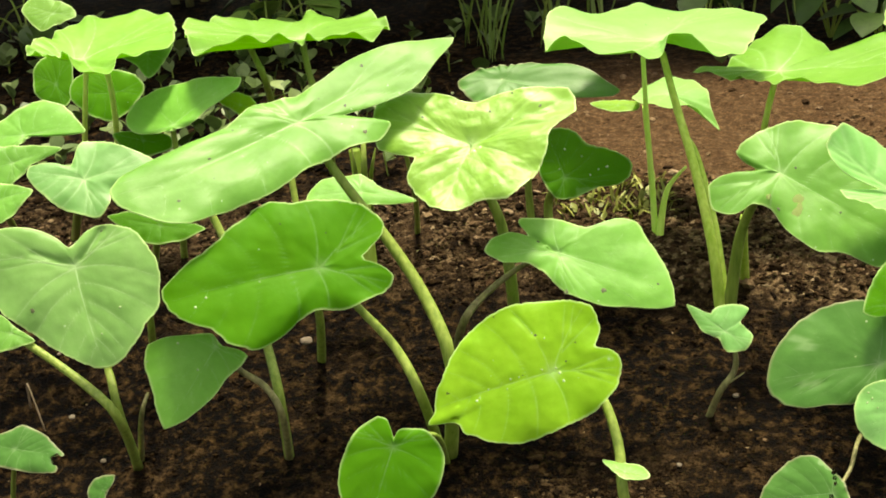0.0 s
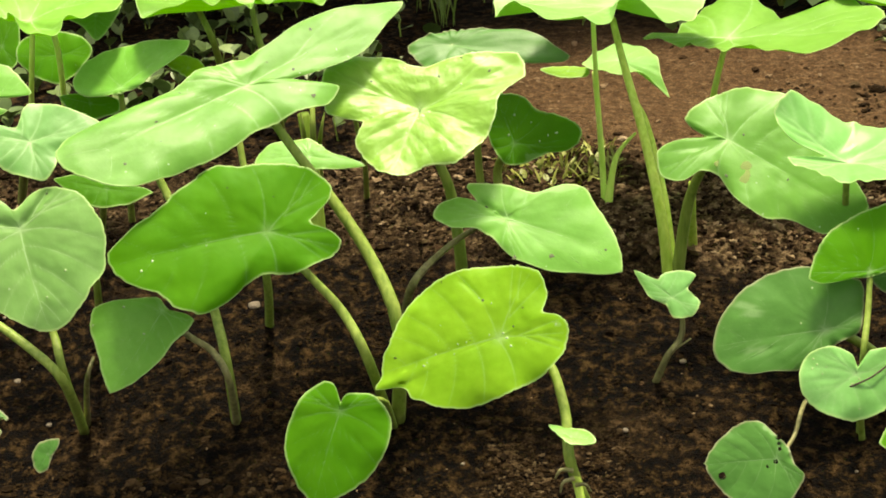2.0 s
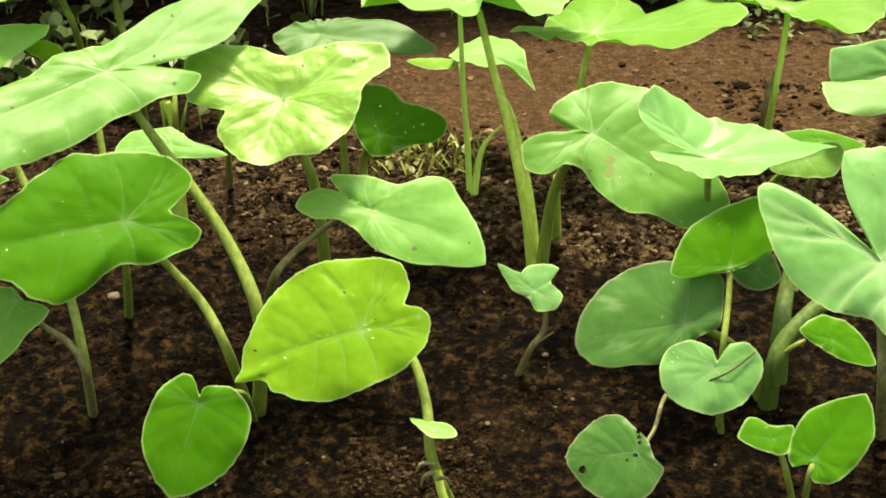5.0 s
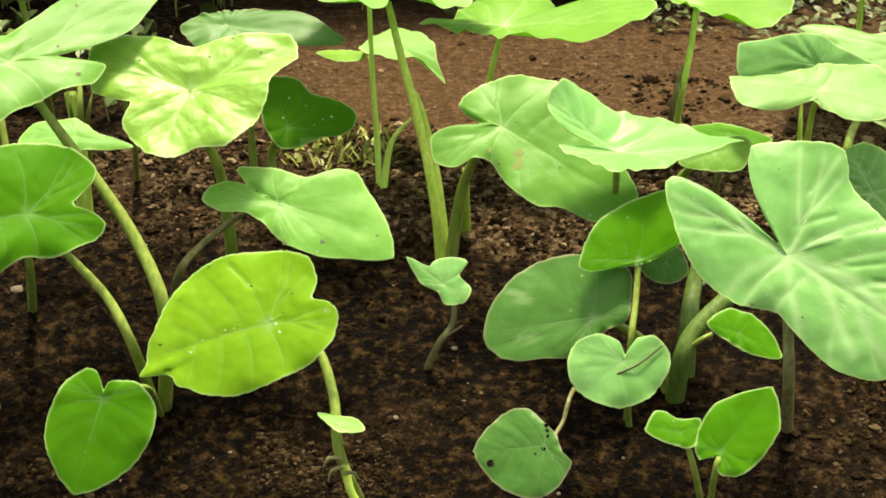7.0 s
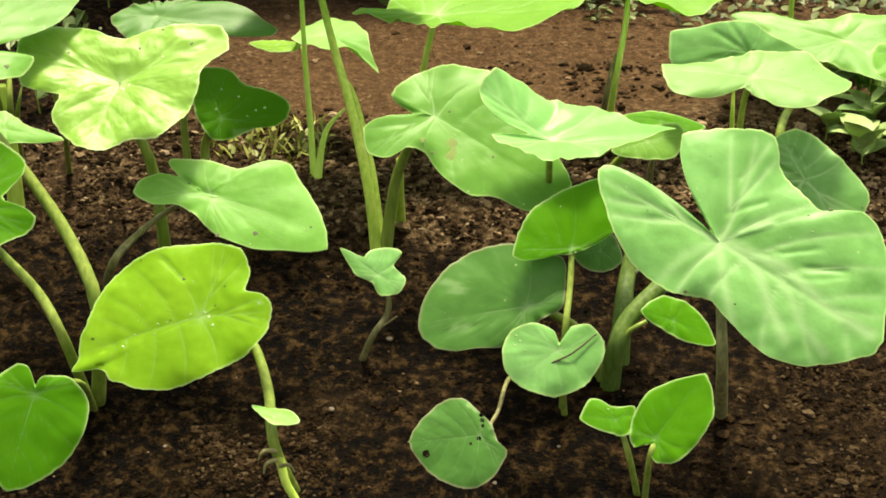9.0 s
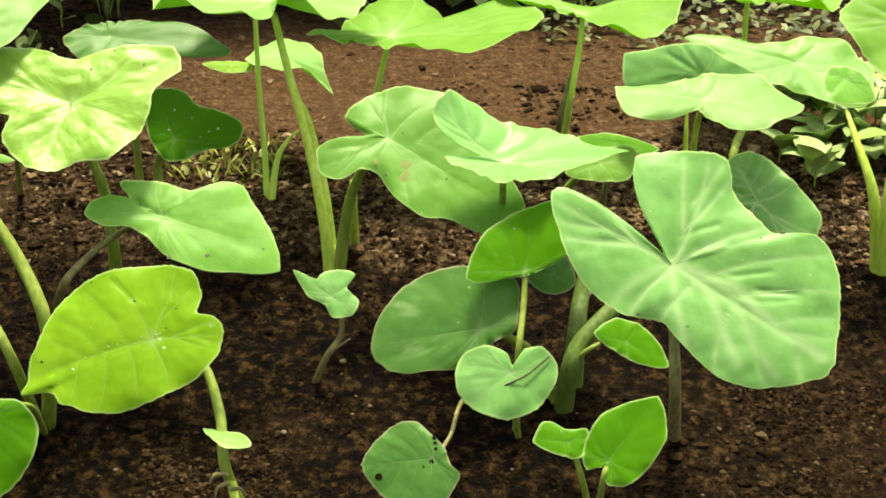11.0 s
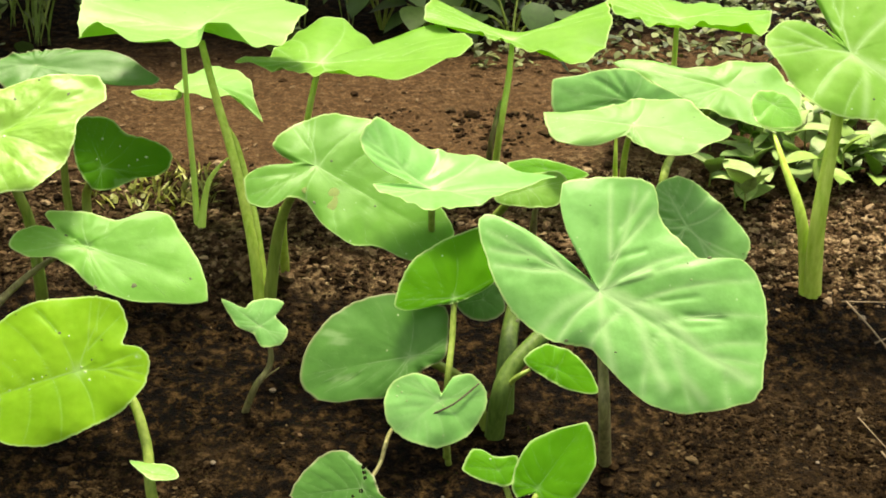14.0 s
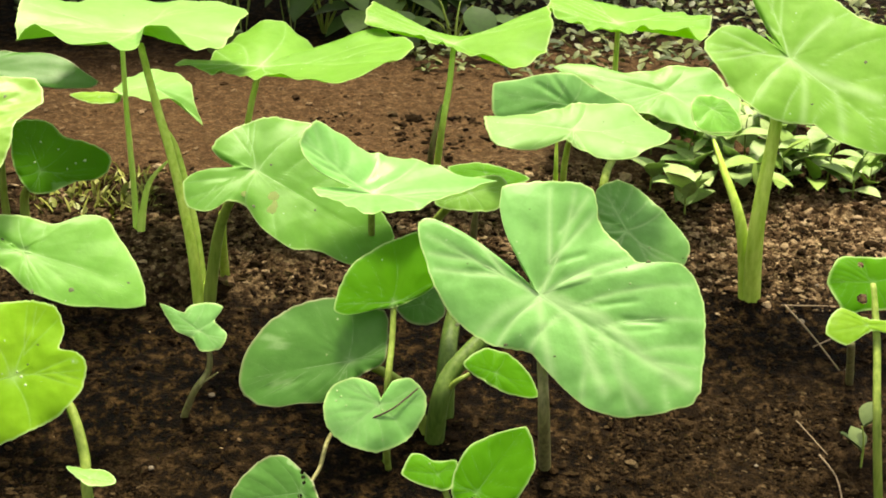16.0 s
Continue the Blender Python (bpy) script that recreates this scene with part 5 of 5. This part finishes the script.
# ---------------- loose soil, straw, stones ----------------
def lumps(name, count, area, size, seed, label, mat, bunch=0.35):
    """Crumbs and clods of many sizes lying in drifts on the bed, one mesh. bunch: how much they gather."""
    rnd = random.Random(seed)
    verts, faces = [], []
    x0, x1, y0, y1 = area
    made = 0
    while made < count:
        x, y = rnd.uniform(x0, x1), rnd.uniform(y0, y1)
        edge = min(x - x0, x1 - x, y - y0, y1 - y)
        if noise.noise((x * 9.0, y * 9.0, seed)) * bunch * 2 + rnd.uniform(-0.5, 0.5) < 0 or edge < rnd.uniform(0, 0.07):
            continue
        made += 1
        r = size * (0.22 + 0.5 * rnd.random() ** 2 + (0.9 * rnd.random() if rnd.random() < 0.06 else 0))
        flat = rnd.uniform(0.45, 0.8)
        z = rough_height(x, y) + 0.25 * r * flat
        base, n = len(verts), 7
        spin, long = rnd.uniform(0, 6.28), rnd.uniform(0.65, 1.5)
        ca, sa = math.cos(spin), math.sin(spin)

        def put(u, v, h):
            u, v = u * long, v / long
            verts.append((x + u * ca - v * sa, y + u * sa + v * ca, z + h))

        put(rnd.uniform(-0.2, 0.2) * r, rnd.uniform(-0.2, 0.2) * r, r * flat * rnd.uniform(0.75, 1.1))
        for lev, rad in ((0.68, 0.62), (0.2, 0.98), (-0.5, 0.85)):
            for k in range(n):
                a = 2 * math.pi * k / n + lev
                q = r * rad * rnd.uniform(0.5, 1.4)
                put(q * math.cos(a), q * math.sin(a), r * flat * (lev + rnd.uniform(-0.22, 0.22)))
        for k in range(n):
            m = (k + 1) % n
            faces.append((base, base + 1 + k, base + 1 + m))
            for q in (1, 1 + n):
                faces.append((base + q + k, base + q + n + k, base + q + n + m, base + q + m))
    return tagged(mesh_object(name, verts, faces, mat, smooth=False), label, "soil crumbs", kind="stuff")


def crumb_material(name, stops):
    m, nodes, links, bsdf = material(name)
    geo = nodes.new("ShaderNodeNewGeometry").outputs["Random Per Island"]
    co = nodes.new("ShaderNodeTexCoord").outputs["Object"]
    col = ramp(nodes, links, geo, stops)
    fine = noise_node(nodes, links, 260.0, 3.0, 0.65, co)
    col = mix(nodes, links, 0.6, col, ramp(nodes, links, fine, [(0.32, (0.45,) * 3), (0.66, (1.0,) * 3)]), 'MULTIPLY')
    links.new(col, bsdf.inputs["Base Color"])
    bsdf.inputs["Roughness"].default_value = 0.9
    bsdf.inputs["Specular IOR Level"].default_value = 0.05
    bump(nodes, links, fine, 0.8, 0.005, bsdf)
    return m


# moist crumbs, darkened with the same painted shade as the slope
MOIST_SHADED = crumb_material("soil_moist_shaded_crumb", [(0.0, (0.003, 0.0016, 0.0005)), (0.6, (0.011, 0.006, 0.002)), (0.9, (0.024, 0.0138, 0.005)), (1.0, (0.05, 0.031, 0.014))])
DRY = crumb_material("soil_dry_crumb", [(0.0, (0.028, 0.015, 0.007)), (0.4, (0.085, 0.052, 0.026)), (0.75, (0.2, 0.136, 0.076)), (1.0, (0.33, 0.245, 0.15))])
LOOSE = crumb_material("soil_loose_crumb", [(0.0, (0.006, 0.0033, 0.0011)), (0.5, (0.021, 0.012, 0.0045)), (0.85, (0.052, 0.033, 0.0155)), (1.0, (0.1, 0.07, 0.037))])
RED = crumb_material("soil_red_crumb", [(0.0, (0.02, 0.011, 0.005)), (0.4, (0.078, 0.045, 0.02)), (1.0, (0.22, 0.15, 0.085))])
lumps("soil_crumbs", 9000, (-1.5, 1.6, 2.15, 2.98), 0.007, 11, "dark moist soil crumbs with painted shade on the bed's slope", MOIST_SHADED, 0.6)
lumps("soil_crumbs", 130, (-1.4, 1.5, 2.2, 2.95), 0.006, 24, "scattered pale bits on the bed's slope", DRY, 0.9)
lumps("soil_crumbs", 300, (-1.4, 1.5, 2.2, 2.95), 0.006, 21, "pale dry soil flecks on the bed's slope", LOOSE)
lumps("soil_crumbs", 4500, (0.75, 1.8, 2.8, 3.3), 0.0085, 23, "pale dry soil crumbs round the forked taro", DRY, 0.4)
lumps("soil_crumbs", 4500, (-0.15, 1.8, 2.88, 3.45), 0.0105, 12, "pale dry soil crumbs along the bed's crest", DRY, 0.5)
lumps("soil_crumbs", 6500, (-0.15, 1.8, 2.86, 3.45), 0.0095, 22, "dark soil crumbs along the bed's crest", LOOSE, 0.5)
# shade under the leaves is put into the crumbs' darker kind
lumps("soil_crumbs", 7000, (-1.6, -0.1, 2.88, 3.45), 0.010, 19, "brown soil crumbs under the taro leaves", LOOSE)
lumps("soil_crumbs", 1200, (-1.6, -0.1, 2.88, 3.42), 0.009, 20, "pale dry soil crumbs under the taro leaves", DRY)
lumps("soil_crumbs", 1100, (-0.5, 2.0, 3.4, 4.3), 0.010, 13, "reddish soil crumbs on the bare ground", RED, 0.6)
lumps("soil_crumbs", 450, (0.1, 0.95, 3.42, 3.85), 0.012, 15, "dark coarse soil crumbs on the bare ground", LOOSE, 0.8)
lumps("soil_crumbs", 2600, (0.55, 1.3, 2.2, 2.6), 0.0075, 16, "loose brown soil crumbs at the bed's foot", LOOSE, 0.6)
lumps("soil_crumbs", 1500, (-0.32, -0.06, 2.24, 2.46), 0.0065, 17, "loose brown soil crumbs at the bed's foot", LOOSE)
lumps("soil_crumbs", 420, (-0.9, -0.5, 2.2, 2.42), 0.009, 18, "loose brown soil crumbs at the bed's foot", LOOSE)
lumps("soil_crumbs", 1300, (-2.1, -0.45, 3.35, 4.6), 0.013, 14, "dark soil crumbs among the weeds", MOIST_SHADED)


def surface_point(x, y, up=0.0):
    return Vector((x, y, rough_height(x, y) + up))


def straw(points, r, label="dry straw stalk lying on the soil"):
    return tagged(tube("straw", [surface_point(x, y, up) for x, y, up in points], r, r * 0.6, STRAW, sides=6, steps=8), label, "straw", "dry stalks on the soil")


straw([(1.04, 2.815, 0.012), (1.06, 2.72, 0.02), (1.085, 2.63, 0.008)], 0.0022)
straw([(1.035, 2.82, 0.006), (1.12, 2.81, 0.012)], 0.0018)
straw([(1.06, 2.70, 0.006), (1.15, 2.74, 0.015)], 0.0018)
straw([(1.00, 2.45, 0.004), (1.01, 2.39, 0.014), (1.005, 2.33, 0.006)], 0.002)
straw([(0.98, 2.52, 0.004), (1.01, 2.44, 0.01)], 0.0014)
straw([(-1.21, 2.62, 0.0), (-1.20, 2.60, 0.07), (-1.165, 2.56, 0.01)], 0.0022, "thin dry twig standing out of the soil")

PEBBLE, pn, pl, pb = material("pebble_pale")
pl.new(ramp(pn, pl, noise_node(pn, pl, 45.0), [(0.3, (0.06, 0.045, 0.028)), (0.7, (0.17, 0.135, 0.09))]), pb.inputs["Base Color"])
pb.inputs["Roughness"].default_value = 0.85


def pebble(x, y, r, seed):
    rnd = random.Random(seed)
    bm = bmesh.new()
    bmesh.ops.create_icosphere(bm, subdivisions=2, radius=r)
    for v in bm.verts:
        v.co *= 1 + 0.25 * noise.noise(v.co / r * 1.3 + Vector((seed, 0, 0)))
        v.co.z *= 0.6
    me = bpy.data.meshes.new("pebble")
    bm.to_mesh(me)
    bm.free()
    me.materials.append(PEBBLE)
    ob = new("pebble", me)
    ob.matrix_basis = Matrix.Translation(surface_point(x, y, 0.25 * r)) @ pose(0, 0, 0, 0, 0, rnd.uniform(0, 360))
    return tagged(ob, "small pale stone lying on the dark soil", "stone", "stones on the soil")


rnd = random.Random(5)
for k in range(18):
    pebble(rnd.uniform(-1.2, 1.2), rnd.uniform(2.3, 2.95), rnd.uniform(0.003, 0.007), k)
pebble(-0.735, 2.765, 0.011, 90)
pebble(0.02, 2.63, 0.006, 91)


# ---------------- weeds and the growth behind ----------------
def weed_material(name, dark, light, share=0.3, rough=0.5):
    m, nodes, links, bsdf = material(name)
    info = nodes.new("ShaderNodeObjectInfo").outputs["Random"]
    geo = nodes.new("ShaderNodeNewGeometry").outputs["Random Per Island"]
    both = nodes.new("ShaderNodeMath"); both.operation = 'ADD'
    links.new(info, both.inputs[0]); links.new(geo, both.inputs[1])
    frac = nodes.new("ShaderNodeMath"); frac.operation = 'FRACT'
    links.new(both.outputs[0], frac.inputs[0])
    col = ramp(nodes, links, frac.outputs[0], [(0.0, dark), (1.0, light)])
    co = nodes.new("ShaderNodeTexCoord").outputs["Object"]
    col = mix(nodes, links, 0.5, col, ramp(nodes, links, noise_node(nodes, links, 70.0, 3.0, 0.6, co), [(0.3, (0.45,) * 3), (0.7, (1.0,) * 3)]), 'MULTIPLY')
    links.new(col, bsdf.inputs["Base Color"])
    bsdf.inputs["Roughness"].default_value = rough
    tr = nodes.new("ShaderNodeBsdfTranslucent")
    links.new(col, tr.inputs["Color"])
    ms = nodes.new("ShaderNodeMixShader")
    ms.inputs[0].default_value = share
    links.new(bsdf.outputs[0], ms.inputs[1]); links.new(tr.outputs[0], ms.inputs[2])
    links.new(ms.outputs[0], nodes["Material Output"].inputs[0])
    return m


WEED_PALE = weed_material("weed_leaf_pale", (0.2, 0.36, 0.09), (0.52, 0.68, 0.28), 0.4)
WEED_FIELD = weed_material("weed_leaf_mixed", (0.03, 0.06, 0.012), (0.24, 0.29, 0.1))
# weeds behind, dimmed in colour for the shade they stand in
WEED_SHADED = weed_material("weed_leaf_shaded", (0.06, 0.12, 0.025), (0.22, 0.31, 0.1))
WEED_GREEN = weed_material("weed_leaf_green", (0.13, 0.28, 0.035), (0.36, 0.53, 0.12))
SHRUB = weed_material("shrub_leaf", (0.035, 0.09, 0.012), (0.10, 0.19, 0.035))
GRASS = weed_material("grass_blade", (0.12, 0.22, 0.03), (0.28, 0.38, 0.08))
MOSS = weed_material("yellow_weed", (0.18, 0.22, 0.03), (0.42, 0.44, 0.1))


def small_leaf(length, width, fold, curl, broad=0.45):
    """Verts and faces of one small leaf along +x, folded at the midrib and curling down at its end."""
    verts, faces = [], []
    n = 6
    for i in range(n + 1):
        t = i / n
        w = width / 2 * (math.sin(math.pi * t ** (math.log(0.5) / math.log(broad))) ** 0.8 if 0 < t < 1 else 0.02)
        x, z = length * t, -curl * length * t * t
        verts += [(x, -w, z + fold * w), (x, 0, z), (x, w, z + fold * w)]
    for i in range(n):
        q = 3 * i
        faces += [(q, q + 3, q + 4, q + 1), (q + 1, q + 4, q + 5, q + 2)]
    m = len(verts)
    verts += [(x, y, z - 0.0006) for x, y, z in verts]
    faces += [tuple(v + m for v in reversed(f)) for f in faces]
    return verts, faces


def leaf_data(name, mat, *shape):
    me = bpy.data.meshes.new(name)
    v, f = small_leaf(*shape)
    me.from_pydata(v, [], f)
    me.polygons.foreach_set("use_smooth", [True] * len(me.polygons))
    me.materials.append(mat)
    return me


ROUND = [leaf_data("leaf", WEED_SHADED, l, w, 0.15, c, 0.55) for l, w, c in ((0.044, 0.037, 0.1), (0.05, 0.04, 0.25), (0.036, 0.032, 0.05))]
POINTED = [leaf_data("leaf", WEED_GREEN, l, w, 0.3, c, 0.42) for l, w, c in ((0.07, 0.042, 0.3), (0.055, 0.036, 0.1), (0.08, 0.048, 0.4))]
POINTED_PALE = [leaf_data("leaf", WEED_PALE, l, w, 0.25, c, 0.45) for l, w, c in ((0.075, 0.05, 0.25), (0.06, 0.04, 0.05), (0.088, 0.054, 0.4))]


def weed(x, y, height, leaves, kinds, rnd, label, group, lift=(5, 40), tiers=2):
    """A small weed: a stem with leaves set round it."""
    ob = tagged(new("weed"), label, "weed", group)
    ob.matrix_basis = Matrix.Translation(surface_point(x, y)) @ pose(0, 0, 0, rnd.uniform(-8, 8), rnd.uniform(-8, 8), rnd.uniform(0, 360))
    stem = tube("stem", [Vector((0, 0, -0.01)), Vector((0.003, 0, height * 0.6)), Vector((0.0, 0.004, height))], 0.0022, 0.0012, STEM, sides=6, steps=5)
    stem.parent = ob
    for k in range(leaves):
        leaf = new("leaf", rnd.choice(kinds))
        leaf.parent = ob
        up = height * (1 - 0.6 * (k % tiers) / max(tiers - 1, 1)) if tiers > 1 else height
        s = rnd.uniform(0.7, 1.2)
        leaf.matrix_basis = pose(0, 0, up, 0, -rnd.uniform(*lift), k * 137.5 + rnd.uniform(-25, 25)) @ Matrix.Diagonal((s, s, s, 1))
    return ob


rnd = random.Random(21)
# scattered round-leaved weeds on the dark soil behind
spots = 0
while spots < 210:
    x, y = rnd.uniform(-2.0, 0.1), rnd.uniform(3.45, 4.7)
    if x > -0.55 and y < 4.1 or x > -0.95 and rnd.random() < 0.7:
        continue
    weed(x, y, rnd.uniform(0.012, 0.05), rnd.randint(2, 5), ROUND, rnd, "small weed with pale rounded leaves on dark soil", "round-leaved weeds behind the bed", (25, 80))
    spots += 1
# broad-leaved seedlings at the far end of the bed
rnd = random.Random(33)
for x, y, h, n in ((0.94, 3.17, 0.05, 6), (0.98, 3.24, 0.04, 5), (1.07, 3.30, 0.10, 7), (1.15, 3.34, 0.12, 8), (1.22, 3.25, 0.05, 6), (1.30, 3.23, 0.05, 6), (1.28, 3.4, 0.09, 7),
                   (1.38, 3.33, 0.07, 6), (1.42, 3.46, 0.1, 7), (1.12, 3.5, 0.08, 6), (1.52, 3.38, 0.08, 6), (1.5, 3.6, 0.1, 6), (1.3, 3.62, 0.09, 6), (1.02, 3.42, 0.06, 5), (1.6, 3.5, 0.1, 6), (1.62, 3.75, 0.1, 6), (1.18, 3.42, 0.11, 8), (1.24, 3.5, 0.1, 8), (1.36, 3.5, 0.1, 7),
                   (1.34, 3.26, 0.06, 6), (1.45, 3.28, 0.06, 7), (1.2, 3.6, 0.1, 7), (1.4, 3.7, 0.1, 7), (1.08, 3.62, 0.08, 6), (1.0, 3.33, 0.07, 6), (1.53, 3.3, 0.06, 6), (0.9, 3.3, 0.04, 5)):
    weed(x, y, h, n, POINTED_PALE if rnd.random() < 0.75 else POINTED, rnd, "leafy weed with pale pointed leaves beside the bed", "leafy weeds beside the bed", (5, 65), 3)
for k in range(44):
    x, y = rnd.uniform(0.94, 1.75), rnd.uniform(3.17, 3.7)
    weed(x, y, rnd.uniform(0.05, 0.13), rnd.randint(4, 7), POINTED_PALE if rnd.random() < 0.75 else POINTED, rnd, "leafy weed with pale pointed leaves beside the bed", "leafy weeds beside the bed", (5, 70), 3)
weed(1.06, 2.42, 0.07, 4, ROUND, rnd, "tiny round-leaved seedling in the moist soil", "seedlings in the moist soil", (20, 70))
for x, y in ((-0.62, 3.62), (-0.7, 3.5), (-0.95, 3.55), (-0.55, 3.52), (-1.0, 3.9), (-0.86, 4.0)):
    weed(x, y, rnd.uniform(0.05, 0.09), 5, ROUND, rnd, "small weed with pale rounded leaves on dark soil", "round-leaved weeds behind the bed", (10, 60))


def scatter(name, count, spot, mat, shapes, rnd, label, category):
    """Leaves nobody could count, in one mesh. spot(): a place and a lift."""
    verts, faces = [], []
    made = [small_leaf(*s) for s in shapes]
    for _ in range(count):
        p, up = spot()
        v, f = rnd.choice(made)
        s = rnd.uniform(0.6, 1.25)
        m = Matrix.Translation(p) @ pose(0, 0, 0, rnd.uniform(-30, 30), -rnd.uniform(*up), rnd.uniform(0, 360)) @ Matrix.Diagonal((s, s, s, 1))
        base = len(verts)
        verts += [m @ Vector(q) for q in v]
        faces += [tuple(i + base for i in g) for g in f]
    return tagged(mesh_object(name, verts, faces, mat), label, category, kind="stuff")


def field_spot():
    x, y = rnd.uniform(0.5, 2.4), rnd.uniform(4.02, 5.3)
    return surface_point(x, y, rnd.uniform(0.0, 0.05)), (-15, 60)


scatter("ground_weeds", 3600, field_spot, WEED_FIELD, [(0.028, 0.016, 0.2, 0.2), (0.022, 0.015, 0.2, 0.1), (0.036, 0.018, 0.3, 0.3)], rnd, "low pale green weeds covering the ground", "ground cover")


def moss_spot():
    a, r = rnd.uniform(0, 6.28), rnd.uniform(0, 1) ** 0.6
    return surface_point(-0.2 + 0.14 * r * math.cos(a), 3.3 + 0.12 * r * math.sin(a), 0.002), (15, 80)


scatter("yellow_weeds", 190, moss_spot, MOSS, [(0.035, 0.005, 0.2, 0.2), (0.022, 0.012, 0.2, 0.1)], rnd, "yellowish small weeds at the foot of thin stalks", "ground cover")


def grass_tuft(x, y, count, height, seed):
    rnd = random.Random(seed)
    ob = tagged(new("grass_tuft"), "tall thin green grass tuft behind the bed", "grass", "grass tufts behind the bed")
    ob.matrix_basis = Matrix.Translation(surface_point(x, y))
    for k in range(count):
        a = rnd.uniform(0, 360)
        v, f = small_leaf(height * rnd.uniform(0.6, 1.1), 0.008, 0.4, rnd.uniform(0.05, 0.35), 0.3)
        b = mesh_object("blade", v, f, GRASS)
        b.parent = ob
        b.matrix_basis = pose(rnd.uniform(-0.03, 0.03), rnd.uniform(-0.02, 0.02), -0.005, 0, -rnd.uniform(70, 88), a)


for k, (x, y, n, h) in enumerate(((-0.55, 4.3, 9, 0.4), (-0.42, 4.42, 8, 0.45), (-0.62, 4.5, 6, 0.4), (0.22, 4.35, 3, 0.4), (0.10, 4.42, 3, 0.4), (-0.3, 4.6, 8, 0.4))):
    grass_tuft(x, y, n, h, 40 + k)


def shrub(x, y, seed, height=1.5, spread=0.75, low=0.24, big=1.3, count=620):
    """A leafy shrub: a few woody stems and a crown of broad leaves that hangs over the ground before it. Stands out of
    view, added to shade that ground.
    """
    rnd = random.Random(seed)
    ob = tagged(new("shrub"), "unseen broad-leaved shrub added behind the bed to shade the ground", "shrub", "shrubs behind the bed")
    ob.matrix_basis = Matrix.Translation((x, y, 0))
    for k in range(5):
        a = 6.28 * k / 5 + rnd.uniform(-0.4, 0.4)
        e = Vector((math.cos(a) * spread * 0.6, math.sin(a) * spread * 0.6, height * rnd.uniform(0.6, 0.9)))
        st = tube("stem", [Vector((0.04 * math.cos(a), 0.04 * math.sin(a), -0.03)), e * 0.4 + Vector((0, 0, 0.1)), e], 0.014, 0.004, STEM_DRY, sides=7, steps=8)
        st.parent = ob

    def spot():
        while True:
            p = Vector((rnd.uniform(-1, 1), rnd.uniform(-1, 1), rnd.uniform(-1, 1)))
            if 0.25 < p.length < 1:
                break
        return Vector((p.x * spread, p.y * spread, low + (height - low) * (p.z * 0.5 + 0.5))), (-60, 30)

    crown = scatter("crown", count, spot, SHRUB, [(0.13 * big, 0.09 * big, 0.2, 0.3, 0.4), (0.1 * big, 0.075 * big, 0.25, 0.2, 0.45)], rnd, "", "")
    crown.parent = ob
    return ob


# shrubs added beyond the view to darken the far ground
for k, (x, y, low, sp) in enumerate(((-2.4, 5.0, 0.3, 0.85), (-1.55, 5.05, 0.3, 0.85), (-0.75, 5.0, 0.28, 0.8), (0.0, 5.05, 0.3, 0.8), (0.55, 5.15, 0.2, 0.7), (-3.2, 4.6, 0.3, 0.9), (-1.2, 5.9, 0.2, 0.95), (0.2, 6.0, 0.2, 0.95), (-2.6, 6.0, 0.2, 0.95))):
    shrub(x, y, 60 + k, low=low, spread=sp)


def broad_plant(x, y, leaves, seed, mat=SHRUB, label="low broad-leaved dark green plant before the shrubs"):
    """A low plant with a few hand-sized leaves."""
    rnd = random.Random(seed)
    ob = tagged(new("leafy_plant"), label, "plant", "leafy plants before the shrubs")
    ob.matrix_basis = Matrix.Translation((x, y, 0))
    for k in range(leaves):
        a = 360 * k / leaves + rnd.uniform(-20, 20)
        h = rnd.uniform(0.06, 0.16)
        d = Vector((math.cos(radians(a)), math.sin(radians(a)), 0)) * rnd.uniform(0.04, 0.1)
        st = tube("stalk", [Vector((0, 0, -0.01)), d * 0.5 + Vector((0, 0, h * 0.7)), d + Vector((0, 0, h))], 0.004, 0.0025, STEM, sides=6, steps=6)
        st.parent = ob
        v, f = small_leaf(rnd.uniform(0.09, 0.13), rnd.uniform(0.075, 0.1), 0.15, 0.3, 0.42)
        lf = mesh_object("leaf", v, f, mat)
        lf.parent = ob
        lf.matrix_basis = Matrix.Translation(d + Vector((0, 0, h))) @ pose(0, 0, 0, 0, rnd.uniform(-10, 35), a)


for k, (x, y, n) in enumerate(((0.42, 4.35, 7), (0.3, 4.42, 6), (0.52, 4.45, 6), (0.05, 4.55, 5), (-0.02, 4.4, 4), (-1.2, 4.68, 6), (-1.9, 4.6, 6), (0.62, 4.3, 5), (-2.05, 4.75, 6))):
    broad_plant(x, y, n, 80 + k)
broad_plant(-1.18, 4.5, 7, 95, WEED_GREEN, "low plant with fresh green pointed leaves before the shrubs")
broad_plant(-1.1, 4.58, 6, 96, WEED_GREEN, "low plant with fresh green pointed leaves before the shrubs")
